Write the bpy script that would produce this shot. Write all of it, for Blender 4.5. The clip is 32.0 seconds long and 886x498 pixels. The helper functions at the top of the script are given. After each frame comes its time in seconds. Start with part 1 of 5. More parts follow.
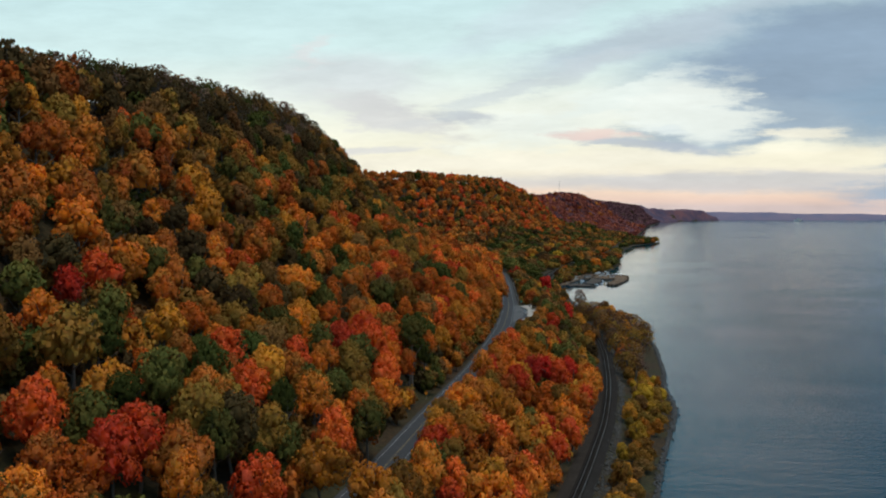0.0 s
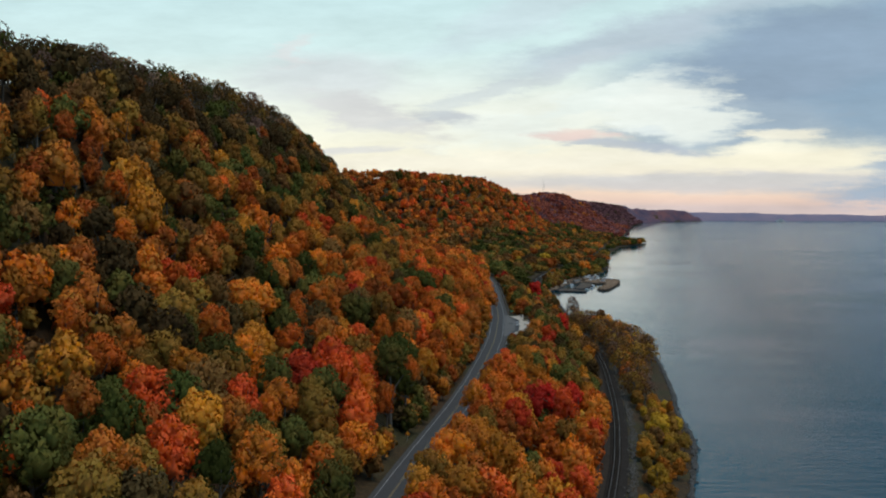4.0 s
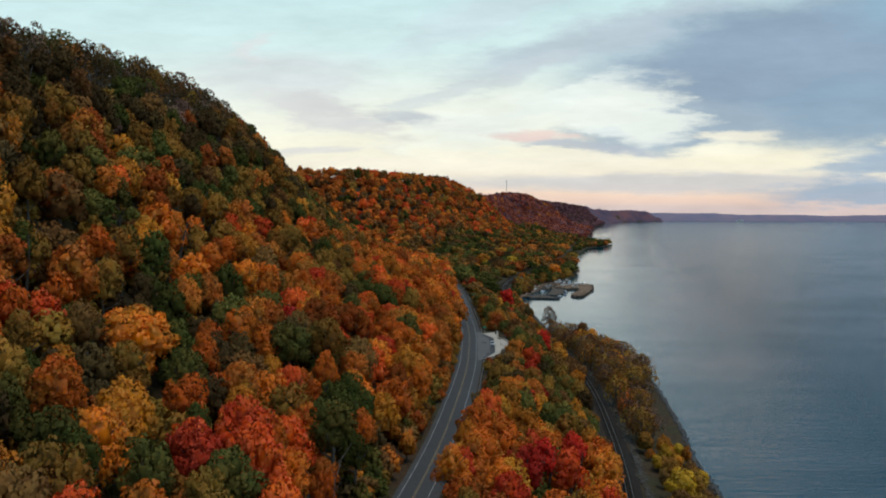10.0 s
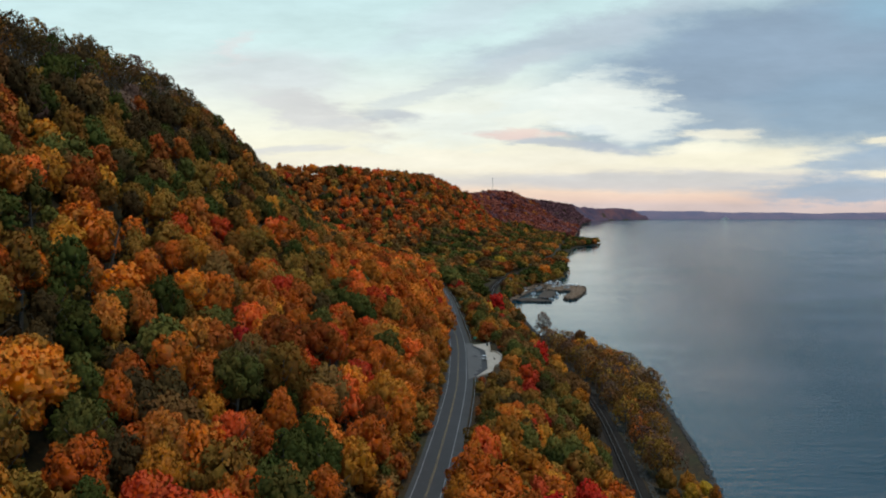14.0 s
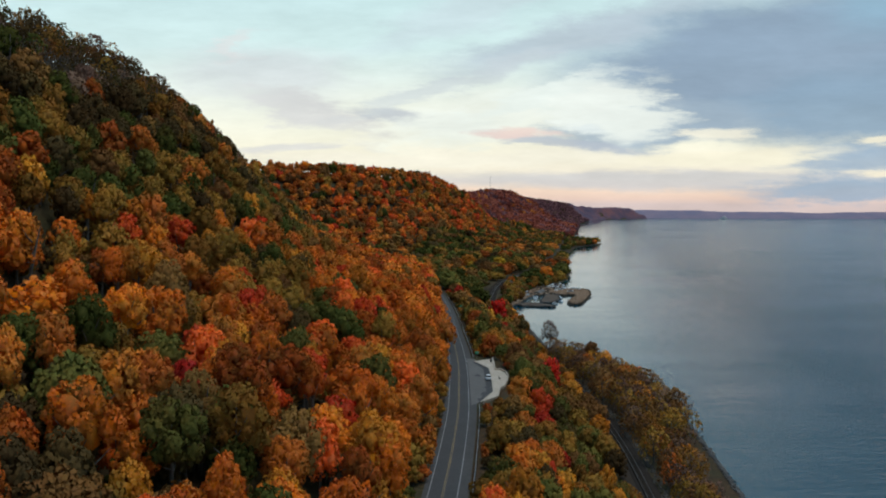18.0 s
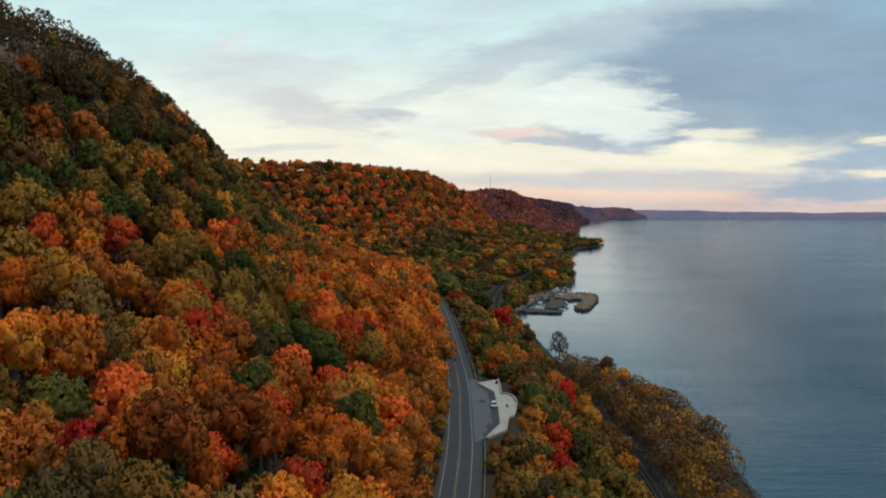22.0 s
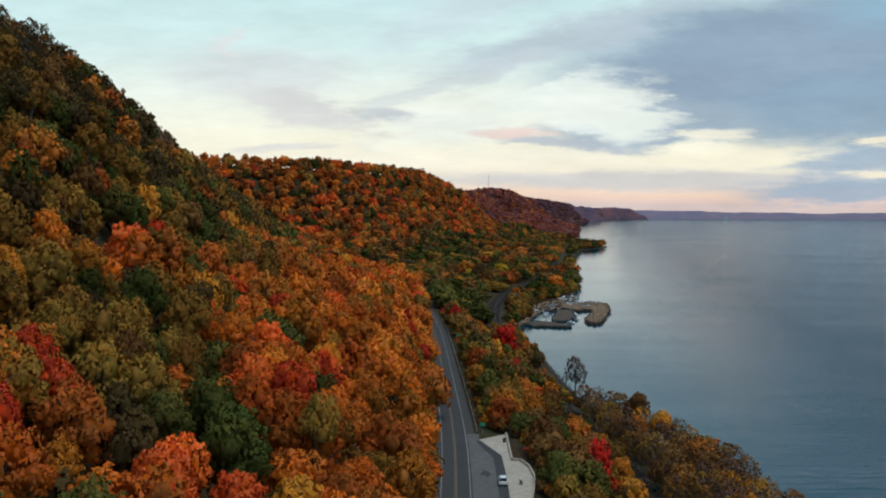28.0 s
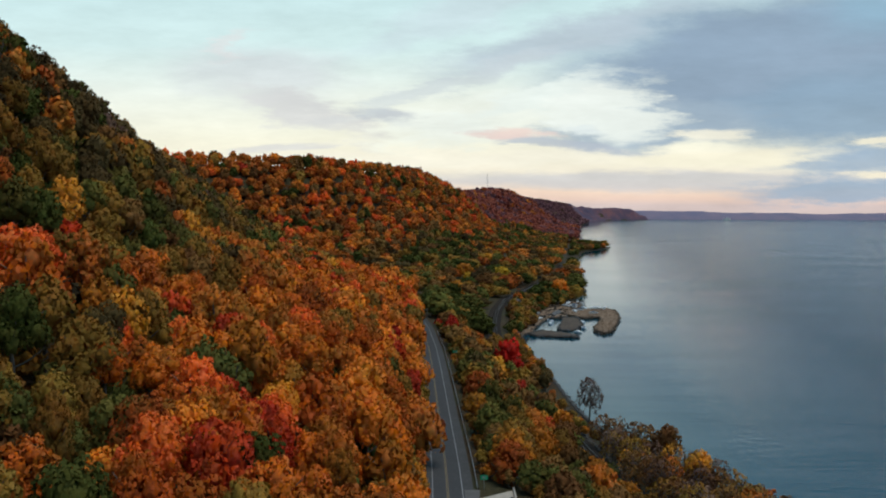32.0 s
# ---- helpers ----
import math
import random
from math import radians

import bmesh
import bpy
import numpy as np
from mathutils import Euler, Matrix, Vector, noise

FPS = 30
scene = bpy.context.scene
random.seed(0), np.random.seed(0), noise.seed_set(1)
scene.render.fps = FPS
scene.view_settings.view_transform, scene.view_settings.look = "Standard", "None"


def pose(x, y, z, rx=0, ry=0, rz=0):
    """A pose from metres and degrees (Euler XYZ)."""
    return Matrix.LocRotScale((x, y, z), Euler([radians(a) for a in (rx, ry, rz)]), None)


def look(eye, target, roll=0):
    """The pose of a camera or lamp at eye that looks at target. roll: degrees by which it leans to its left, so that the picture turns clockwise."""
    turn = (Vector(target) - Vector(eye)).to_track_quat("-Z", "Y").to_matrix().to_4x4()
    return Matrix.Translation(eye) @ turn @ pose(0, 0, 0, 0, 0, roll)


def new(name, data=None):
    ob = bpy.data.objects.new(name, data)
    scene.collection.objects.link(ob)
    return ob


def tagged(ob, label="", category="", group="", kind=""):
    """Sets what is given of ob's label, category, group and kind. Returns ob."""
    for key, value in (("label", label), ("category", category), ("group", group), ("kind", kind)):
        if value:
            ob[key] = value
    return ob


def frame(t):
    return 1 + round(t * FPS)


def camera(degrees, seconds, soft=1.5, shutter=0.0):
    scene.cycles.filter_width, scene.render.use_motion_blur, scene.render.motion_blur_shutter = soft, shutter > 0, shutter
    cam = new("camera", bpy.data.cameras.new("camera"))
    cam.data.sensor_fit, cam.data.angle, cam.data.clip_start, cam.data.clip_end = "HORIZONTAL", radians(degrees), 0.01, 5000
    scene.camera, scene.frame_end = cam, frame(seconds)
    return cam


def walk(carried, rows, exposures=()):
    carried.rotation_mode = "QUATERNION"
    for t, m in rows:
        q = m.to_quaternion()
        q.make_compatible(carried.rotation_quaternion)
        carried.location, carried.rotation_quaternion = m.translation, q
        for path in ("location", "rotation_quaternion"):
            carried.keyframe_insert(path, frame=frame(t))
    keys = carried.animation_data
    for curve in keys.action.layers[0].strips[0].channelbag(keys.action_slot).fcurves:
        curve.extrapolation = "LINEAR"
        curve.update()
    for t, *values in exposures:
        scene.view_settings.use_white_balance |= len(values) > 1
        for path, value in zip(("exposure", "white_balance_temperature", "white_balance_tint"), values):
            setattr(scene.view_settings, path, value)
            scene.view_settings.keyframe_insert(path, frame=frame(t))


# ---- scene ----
cam = camera(56.2, 32.0, soft=2.0)
PATH = [
    (0, (6.201, 0.15, 75.766), (6.049, 2.142, 75.664), 0.0),
    (1, (5.12, 10.154, 75.793), (4.984, 12.147, 75.69), 0.1),
    (2, (4.24, 20.718, 75.985), (4.107, 22.711, 75.882), 0.2),
    (3, (3.338, 31.524, 75.924), (3.213, 33.517, 75.822), 0.3),
    (3.5, (2.842, 36.648, 76.176), (2.725, 38.642, 76.074), 0.2),
    (5.5, (1.028, 57.61, 76.621), (0.941, 59.605, 76.518), 0.1),
    (6, (0.767, 63.001, 76.553), (0.687, 64.997, 76.45), 0.2),
    (7, (-0.074, 73.632, 76.299), (-0.137, 75.628, 76.197), 0.2),
    (8, (-0.679, 83.266, 76.171), (-0.725, 85.263, 76.07), 0.2),
    (9, (-1.124, 92.466, 76.2), (-1.155, 94.464, 76.098), 0.1),
    (10, (-1.625, 101.99, 76.182), (-1.639, 103.988, 76.081), 0.1),
    (11, (-1.756, 111.257, 76.2), (-1.755, 113.254, 76.097), 0.0),
    (12, (-1.904, 120.791, 76.081), (-1.898, 122.788, 75.978), -0.0),
    (13, (-2.043, 130.191, 76.089), (-2.03, 132.188, 75.985), 0.0),
    (14, (-2.092, 139.633, 76.098), (-2.07, 141.63, 75.993), 0.0),
    (14.5, (-2.231, 144.497, 76.202), (-2.207, 146.494, 76.095), 0.1),
    (16.5, (-2.715, 163.141, 76.299), (-2.689, 165.138, 76.191), 0.0),
    (17, (-2.663, 167.695, 76.256), (-2.632, 169.692, 76.148), 0.1),
    (18, (-2.533, 176.846, 76.235), (-2.502, 178.843, 76.127), 0.1),
    (19, (-2.61, 186.063, 76.083), (-2.578, 188.06, 75.975), 0.1),
    (20, (-2.304, 195.324, 75.835), (-2.272, 197.32, 75.727), -0.0),
    (21, (-2.119, 204.729, 75.966), (-2.086, 206.726, 75.858), 0.0),
    (22, (-1.76, 215.02, 75.997), (-1.727, 217.017, 75.889), 0.1),
    (23, (-1.245, 225.778, 75.968), (-1.21, 227.775, 75.859), 0.1),
    (24, (-0.528, 235.805, 75.985), (-0.494, 237.802, 75.876), 0.2),
    (25, (-0.057, 246.513, 76.063), (-0.022, 248.51, 75.954), 0.2),
    (25.5, (0.017, 252.142, 76.074), (0.054, 254.139, 75.964), 0.2),
    (27.5, (0.654, 275.661, 75.905), (0.694, 277.658, 75.796), 0.2),
    (28, (0.931, 281.336, 75.739), (0.971, 283.333, 75.631), 0.2),
    (29, (1.602, 291.949, 75.385), (1.643, 293.945, 75.278), 0.2),
    (30, (2.268, 302.773, 75.363), (2.309, 304.769, 75.257), 0.3),
    (31, (2.731, 313.607, 75.188), (2.774, 315.603, 75.081), 0.3),
    (32, (3.251, 324.111, 74.944), (3.294, 326.108, 74.837), 0.2),
]
walk(cam, [(t, look(eye, target, roll)) for t, eye, target, roll in PATH])

# ---- world, sun and exposure ----
scene.view_settings.exposure = 0.0


def sky_world():
    """An evening sky: a clear gradient, long grey-lilac clouds, cream gaps and a peach band along the horizon."""
    w = bpy.data.worlds.new("evening_sky")
    scene.world = w
    w.use_nodes = True
    nt = w.node_tree
    nt.nodes.clear()
    N, L = nt.nodes.new, nt.links.new

    def math_node(op, a, b=None, clamp=False):
        n = N("ShaderNodeMath")
        n.operation, n.use_clamp = op, clamp
        for i, v in enumerate((a, b)):
            if v is None:
                continue
            if isinstance(v, (int, float)):
                n.inputs[i].default_value = v
            else:
                L(v, n.inputs[i])
        return n.outputs[0]

    co = N("ShaderNodeTexCoord").outputs["Generated"]
    sep = N("ShaderNodeSeparateXYZ")
    L(co, sep.inputs[0])
    ahead = math_node("ADD", math_node("ABSOLUTE", sep.outputs[1]), 0.08)
    u = math_node("DIVIDE", sep.outputs[0], ahead)
    v = math_node("DIVIDE", sep.outputs[2], ahead)
    uv = N("ShaderNodeCombineXYZ")
    L(u, uv.inputs[0])
    L(v, uv.inputs[1])

    def warped(scale, sx, sy, amount, detail):
        """uv pushed about by stretched noise, for wispy edges."""
        mp = N("ShaderNodeMapping")
        L(uv.outputs[0], mp.inputs[0])
        mp.inputs["Scale"].default_value = (sx, sy, 1)
        mp.inputs["Rotation"].default_value = (0, 0, -0.12)
        nz = N("ShaderNodeTexNoise")
        L(mp.outputs[0], nz.inputs["Vector"])
        nz.inputs["Scale"].default_value, nz.inputs["Detail"].default_value = scale, detail
        nz.inputs["Roughness"].default_value = 0.66
        sub = N("ShaderNodeVectorMath")
        sub.operation = "SUBTRACT"
        L(nz.outputs["Color"], sub.inputs[0])
        sub.inputs[1].default_value = (0.5, 0.5, 0.5)
        mul = N("ShaderNodeVectorMath")
        mul.operation = "MULTIPLY"
        L(sub.outputs[0], mul.inputs[0])
        mul.inputs[1].default_value = amount
        add = N("ShaderNodeVectorMath")
        L(uv.outputs[0], add.inputs[0])
        L(mul.outputs[0], add.inputs[1])
        return add.outputs[0], nz.outputs[0]

    soft, soft_f = warped(5.0, 1.0, 3.2, (0.20, 0.070, 0), 7)
    fine, fine_f = warped(7.0, 1.0, 4.0, (0.26, 0.072, 0), 9)

    thin, thin_f = warped(11.0, 1.0, 5.0, (0.16, 0.022, 0), 8)

    ramp = N("ShaderNodeValToRGB")
    L(math_node("MULTIPLY", v, 2.5, True), ramp.inputs[0])
    el = ramp.color_ramp.elements
    stops = SKY_STOPS
    el[0].position, el[0].color = stops[0][0], (*stops[0][1], 1)
    el[1].position, el[1].color = stops[-1][0], (*stops[-1][1], 1)
    for p, c in stops[1:-1]:
        e = el.new(p)
        e.color = (*c, 1)
    colour = ramp.outputs[0]

    def lay(colour, mask, tint, strength):
        mx = N("ShaderNodeMix")
        mx.data_type = "RGBA"
        L(math_node("MULTIPLY", mask, strength), mx.inputs["Factor"])
        L(colour, mx.inputs["A"])
        mx.inputs["B"].default_value = (*tint, 1)
        return mx.outputs["Result"]

    def cloud(colour, at, size, turn, tint, strength, edge=0.75, where=None):
        """A soft long patch: at and size in the u, v of the sky ahead, turn in degrees."""
        mp = N("ShaderNodeMapping")
        mp.vector_type = "TEXTURE"
        L(where or soft, mp.inputs[0])
        mp.inputs["Location"].default_value = (*at, 0)
        mp.inputs["Rotation"].default_value = (0, 0, radians(turn))
        mp.inputs["Scale"].default_value = (*size, 1)
        ln = N("ShaderNodeVectorMath")
        ln.operation = "LENGTH"
        L(mp.outputs[0], ln.inputs[0])
        mr = N("ShaderNodeMapRange")
        mr.interpolation_type = "SMOOTHSTEP"
        L(ln.outputs["Value"], mr.inputs[0])
        for i, val in enumerate((1 + edge * 0.5, 1 - edge * 0.5, 0, 1)):
            mr.inputs[i + 1].default_value = val
        return lay(colour, mr.outputs[0], tint, strength)

    for c in CLOUDS(soft, fine, thin):
        colour = cloud(colour, *c[:5], *c[5:])
    # fine streaks over everything
    sk = N("ShaderNodeMapRange")
    L(fine_f, sk.inputs[0])
    for i, val in enumerate((0.30, 0.72, 0.87, 1.06)):
        sk.inputs[i + 1].default_value = val
    vm = N("ShaderNodeVectorMath")
    vm.operation = "SCALE"
    L(colour, vm.inputs[0])
    L(sk.outputs[0], vm.inputs["Scale"])
    sky = N("ShaderNodeTexSky")
    sky.sky_type, sky.sun_disc = "NISHITA", False
    sky.sun_elevation, sky.sun_rotation = SUN_UP, SUN_TURN
    low = N("ShaderNodeVectorMath")
    low.operation = "SCALE"
    L(sky.outputs[0], low.inputs[0])
    low.inputs["Scale"].default_value = 0.003
    both = N("ShaderNodeVectorMath")
    L(vm.outputs[0], both.inputs[0])
    L(low.outputs[0], both.inputs[1])
    bg = N("ShaderNodeBackground")
    L(both.outputs[0], bg.inputs[0])
    bg.inputs[1].default_value = 1.0
    L(bg.outputs[0], N("ShaderNodeOutputWorld").inputs[0])


def srgb(r, g, b):
    """A colour of light from its values of 0 to 255 on a screen."""
    return tuple(c / 255 / 12.92 if c / 255 < 0.04 else ((c / 255 + 0.055) / 1.055) ** 2.4 for c in (r, g, b))


SUN_UP, SUN_TURN = radians(70), radians(118)
SKY_STOPS = (
    (0.000, srgb(216, 198, 194)),
    (0.016, srgb(238, 210, 194)),
    (0.040, srgb(250, 224, 202)),
    (0.075, srgb(246, 238, 218)),
    (0.170, srgb(252, 250, 228)),
    (0.300, srgb(238, 246, 236)),
    (0.430, srgb(216, 241, 240)),
    (0.640, srgb(200, 232, 235)),
    (0.800, srgb(176, 212, 224)),
    (1.000, srgb(112, 158, 190)),
)


def CLOUDS(soft, fine, thin):
    """The clouds, from the high and large to the low and thin: place, size, turn, colour, strength, edge, warp."""
    yield (0.406, 0.171), (0.245, 0.0700), 8, srgb(146, 168, 190), 0.97, 0.8, soft
    yield (0.488, 0.106), (0.157, 0.0409), 3, srgb(143, 169, 191), 0.95, 0.8, soft
    yield (0.154, 0.186), (0.143, 0.0191), 14, srgb(186, 200, 212), 0.80, 1.0, soft
    yield (0.079, 0.225), (0.157, 0.0177), 20, srgb(204, 220, 227), 0.60, 1.2, soft
    yield (0.249, 0.086), (0.119, 0.0232), 4, srgb(160, 180, 197), 0.94, 0.8, fine
    yield (0.515, 0.236), (0.089, 0.0409), 10, srgb(146, 186, 208), 0.65, 1.3, soft
    yield (-0.180, 0.144), (0.078, 0.0307), -5, srgb(216, 222, 226), 0.65, 1.2, soft
    yield (-0.219, 0.174), (0.029, 0.0102), 20, srgb(232, 228, 228), 0.50, 1.1, fine
    yield (-0.129, 0.101), (0.072, 0.0177), -20, srgb(218, 219, 219), 0.82, 1.0, fine
    yield (-0.010, 0.093), (0.085, 0.0075), -7, srgb(196, 203, 210), 0.85, 0.9, thin
    yield (0.025, 0.134), (0.116, 0.0082), 18, srgb(206, 216, 221), 0.60, 1.1, thin
    yield (0.052, 0.094), (0.102, 0.0232), 10, srgb(242, 248, 238), 0.92, 0.9, fine
    yield (0.200, 0.104), (0.063, 0.0286), -14, srgb(240, 247, 240), 0.95, 0.8, fine
    yield (0.127, 0.124), (0.089, 0.0102), 16, srgb(236, 246, 240), 0.75, 1.0, fine
    yield (0.154, 0.067), (0.082, 0.0061), -8, srgb(186, 196, 208), 0.80, 0.9, thin
    yield (0.096, 0.079), (0.040, 0.0048), 0, srgb(240, 216, 207), 0.85, 1.0, thin
    yield (0.178, 0.085), (0.018, 0.0048), 5, srgb(228, 238, 238), 0.75, 1.0, thin
    yield (-0.003, 0.048), (0.232, 0.0123), 1, srgb(253, 249, 230), 0.80, 1.0, fine
    yield (-0.153, 0.063), (0.051, 0.0041), 4, srgb(216, 218, 222), 0.60, 1.1, thin
    yield (0.488, 0.052), (0.089, 0.0150), 3, srgb(158, 181, 203), 0.85, 0.9, thin
    yield (0.323, 0.078), (0.035, 0.0061), 2, srgb(245, 242, 224), 0.92, 0.9, thin
    yield (0.331, 0.052), (0.109, 0.0082), 3, srgb(251, 246, 222), 0.95, 0.9, thin
    yield (0.508, 0.073), (0.041, 0.0048), 4, srgb(248, 242, 218), 0.90, 1.0, thin
    yield (0.270, 0.027), (0.293, 0.0102), 0, srgb(206, 207, 210), 0.78, 0.9, thin
    yield (0.474, 0.021), (0.129, 0.0150), 1, srgb(156, 179, 201), 0.88, 1.0, fine
    yield (0.512, 0.036), (0.035, 0.0041), 4, srgb(250, 241, 216), 0.90, 1.0, thin


sky_world()
sun = new("sun", bpy.data.lights.new("sun", "SUN"))
sun.data.energy, sun.data.angle, sun.data.color = 1.5, radians(30), (1.0, 0.93, 0.85)
sun.matrix_world = look((0, 0, 0), (-0.28, 0.15, -1.0))

# ---- materials ----


class Mat:
    """A node material under construction."""

    def __init__(self, name, rough=0.8):
        self.m = bpy.data.materials.new(name)
        self.m.use_nodes = True
        self.nt = self.m.node_tree
        self.p = self.nt.nodes["Principled BSDF"]
        self.p.inputs["Roughness"].default_value = rough
        self.p.inputs["Specular IOR Level"].default_value = 0.2
        self.pos = self.nt.nodes.new("ShaderNodeNewGeometry").outputs["Position"]

    def n(self, kind):
        return self.nt.nodes.new(kind)

    def noise(self, scale, detail=4, rough=0.55, stretch=None, turn=0.0):
        src = self.pos
        if stretch:
            mp = self.n("ShaderNodeMapping")
            self.nt.links.new(src, mp.inputs[0])
            mp.inputs["Scale"].default_value = stretch
            mp.inputs["Rotation"].default_value = (0, 0, turn)
            src = mp.outputs[0]
        t = self.n("ShaderNodeTexNoise")
        self.nt.links.new(src, t.inputs["Vector"])
        t.inputs["Scale"].default_value, t.inputs["Detail"].default_value, t.inputs["Roughness"].default_value = scale, detail, rough
        return t.outputs[0]

    def ramp(self, fac, *stops):
        r = self.n("ShaderNodeValToRGB")
        self.nt.links.new(fac, r.inputs[0])
        e = r.color_ramp.elements
        e[0].position, e[0].color = stops[0][0], (*stops[0][1], 1)
        e[1].position, e[1].color = stops[-1][0], (*stops[-1][1], 1)
        for p, c in stops[1:-1]:
            x = e.new(p)
            x.color = (*c, 1)
        return r.outputs[0]

    def mix(self, a, b, fac, blend="MIX"):
        x = self.n("ShaderNodeMix")
        x.data_type, x.blend_type = "RGBA", blend
        for key, val in (("A", a), ("B", b)):
            if isinstance(val, tuple):
                x.inputs[key].default_value = (*val, 1)
            else:
                self.nt.links.new(val, x.inputs[key])
        if isinstance(fac, float):
            x.inputs["Factor"].default_value = fac
        else:
            self.nt.links.new(fac, x.inputs["Factor"])
        return x.outputs["Result"]

    def base(self, c):
        if isinstance(c, tuple):
            self.p.inputs["Base Color"].default_value = (*c, 1)
        else:
            self.nt.links.new(c, self.p.inputs["Base Color"])
        return self

    def bump(self, fac, strength=0.3, dist=0.1):
        b = self.n("ShaderNodeBump")
        b.inputs["Strength"].default_value, b.inputs["Distance"].default_value = strength, dist
        self.nt.links.new(fac, b.inputs["Height"])
        self.nt.links.new(b.outputs[0], self.p.inputs["Normal"])
        return self


def dull(name, a, b, scale=2.0, rough=0.8, bump=0.2, metal=0.0):
    """A matt surface whose colour wanders between a and b."""
    m = Mat(name, rough)
    f = m.noise(scale, 6)
    g = m.noise(scale * 0.13, 3)
    c = m.mix(m.ramp(f, (0.3, a), (0.7, b)), a, m.ramp(g, (0.4, (0, 0, 0)), (0.7, (0.6, 0.6, 0.6))))
    m.base(c).bump(f, bump, 0.05)
    m.p.inputs["Metallic"].default_value = metal
    return m.m


def leaf(name, main, second, dark):
    """Foliage: leaf by leaf, clump by clump and tree by tree the colour shifts between three tones."""
    m = Mat(name, 0.95)
    m.p.inputs["Specular IOR Level"].default_value = 0.0
    geo = m.n("ShaderNodeNewGeometry").outputs["Random Per Island"]
    info = m.n("ShaderNodeObjectInfo").outputs["Random"]
    att = m.n("ShaderNodeAttribute")
    att.attribute_name = "tone"
    tone = m.n("ShaderNodeMath")
    m.nt.links.new(info, tone.inputs[0])
    m.nt.links.new(att.outputs["Fac"], tone.inputs[1])
    frac = m.n("ShaderNodeMath")
    frac.operation = "FRACT"
    m.nt.links.new(tone.outputs[0], frac.inputs[0])
    clump = m.noise(0.22, 4, 0.6)
    c = m.mix(main, second, m.ramp(clump, (0.44, (0, 0, 0)), (0.62, (0.95, 0.95, 0.95))))
    c = m.mix(c, dark, m.ramp(geo, (0.45, (0, 0, 0)), (1.0, (0.16, 0.16, 0.16))))
    speck = m.noise(3.4, 4, 0.75)
    c = m.mix(c, dark, m.ramp(speck, (0.45, (0, 0, 0)), (0.66, (0.34, 0.34, 0.34))))
    hsv = m.n("ShaderNodeHueSaturation")
    m.nt.links.new(c, hsv.inputs["Color"])
    for key, lo, hi in (("Hue", 0.492, 0.511), ("Value", 0.62, 1.20), ("Saturation", 0.98, 1.05)):
        r = m.n("ShaderNodeMapRange")
        m.nt.links.new(frac.outputs[0] if key != "Saturation" else geo, r.inputs[0])
        r.inputs[3].default_value, r.inputs[4].default_value = lo, hi
        m.nt.links.new(r.outputs[0], hsv.inputs[key])
    m.base(hsv.outputs[0])
    tr = m.n("ShaderNodeBsdfTranslucent")
    m.nt.links.new(hsv.outputs[0], tr.inputs[0])
    mx = m.n("ShaderNodeMixShader")
    mx.inputs[0].default_value = 0.14
    m.nt.links.new(m.p.outputs[0], mx.inputs[1])
    m.nt.links.new(tr.outputs[0], mx.inputs[2])
    m.nt.links.new(mx.outputs[0], m.nt.nodes["Material Output"].inputs[0])
    return m.m


KINDS = ("orange", "rust", "gold", "red", "crimson", "olive", "green", "deep", "brown", "mauve", "yellow", "umber", "haze_red", "haze_violet", "scarlet")
LEAF = {
    "orange": leaf("orange_leaves", (0.88, 0.215, 0.044), (0.54, 0.190, 0.040), (0.24, 0.090, 0.030)),
    "rust": leaf("rust_leaves", (0.66, 0.175, 0.044), (0.38, 0.150, 0.038), (0.17, 0.072, 0.026)),
    "gold": leaf("gold_leaves", (0.76, 0.275, 0.046), (0.44, 0.200, 0.040), (0.22, 0.105, 0.030)),
    "red": leaf("red_leaves", (0.90, 0.130, 0.050), (0.82, 0.165, 0.046), (0.36, 0.070, 0.030)),
    "crimson": leaf("crimson_leaves", (0.70, 0.086, 0.044), (0.62, 0.092, 0.042), (0.26, 0.042, 0.026)),
    "olive": leaf("olive_leaves", (0.30, 0.170, 0.040), (0.40, 0.170, 0.040), (0.110, 0.075, 0.024)),
    "green": leaf("green_leaves", (0.115, 0.118, 0.032), (0.175, 0.132, 0.036), (0.058, 0.058, 0.020)),
    "deep": leaf("deep_green_leaves", (0.078, 0.092, 0.024), (0.105, 0.100, 0.026), (0.042, 0.050, 0.014)),
    "brown": leaf("brown_leaves", (0.260, 0.120, 0.044), (0.230, 0.120, 0.040), (0.120, 0.066, 0.032)),
    "mauve": leaf("faded_leaves", (0.210, 0.130, 0.100), (0.230, 0.130, 0.085), (0.120, 0.082, 0.068)),
    # for far woods: distance haze is put into this leaf colour
    "haze_red": leaf("haze_tinted_red_leaves", (0.410, 0.118, 0.084), (0.330, 0.108, 0.084), (0.230, 0.090, 0.076)),
    "scarlet": leaf("scarlet_leaves", (0.90, 0.088, 0.050), (0.82, 0.090, 0.048), (0.32, 0.040, 0.026)),
    # for the farthest woods: stronger violet haze put into the leaf colour
    "haze_violet": leaf("haze_tinted_violet_leaves", (0.245, 0.115, 0.120), (0.200, 0.105, 0.125), (0.150, 0.092, 0.116)),
    "umber": leaf("dark_umber_leaves", (0.098, 0.066, 0.030), (0.120, 0.072, 0.028), (0.050, 0.038, 0.020)),
    "yellow": leaf("yellow_leaves", (0.66, 0.360, 0.045), (0.50, 0.290, 0.045), (0.24, 0.170, 0.036)),
}
BARK = dull("bark", (0.090, 0.075, 0.060), (0.150, 0.130, 0.110), 3.0, 0.9, 0.5)
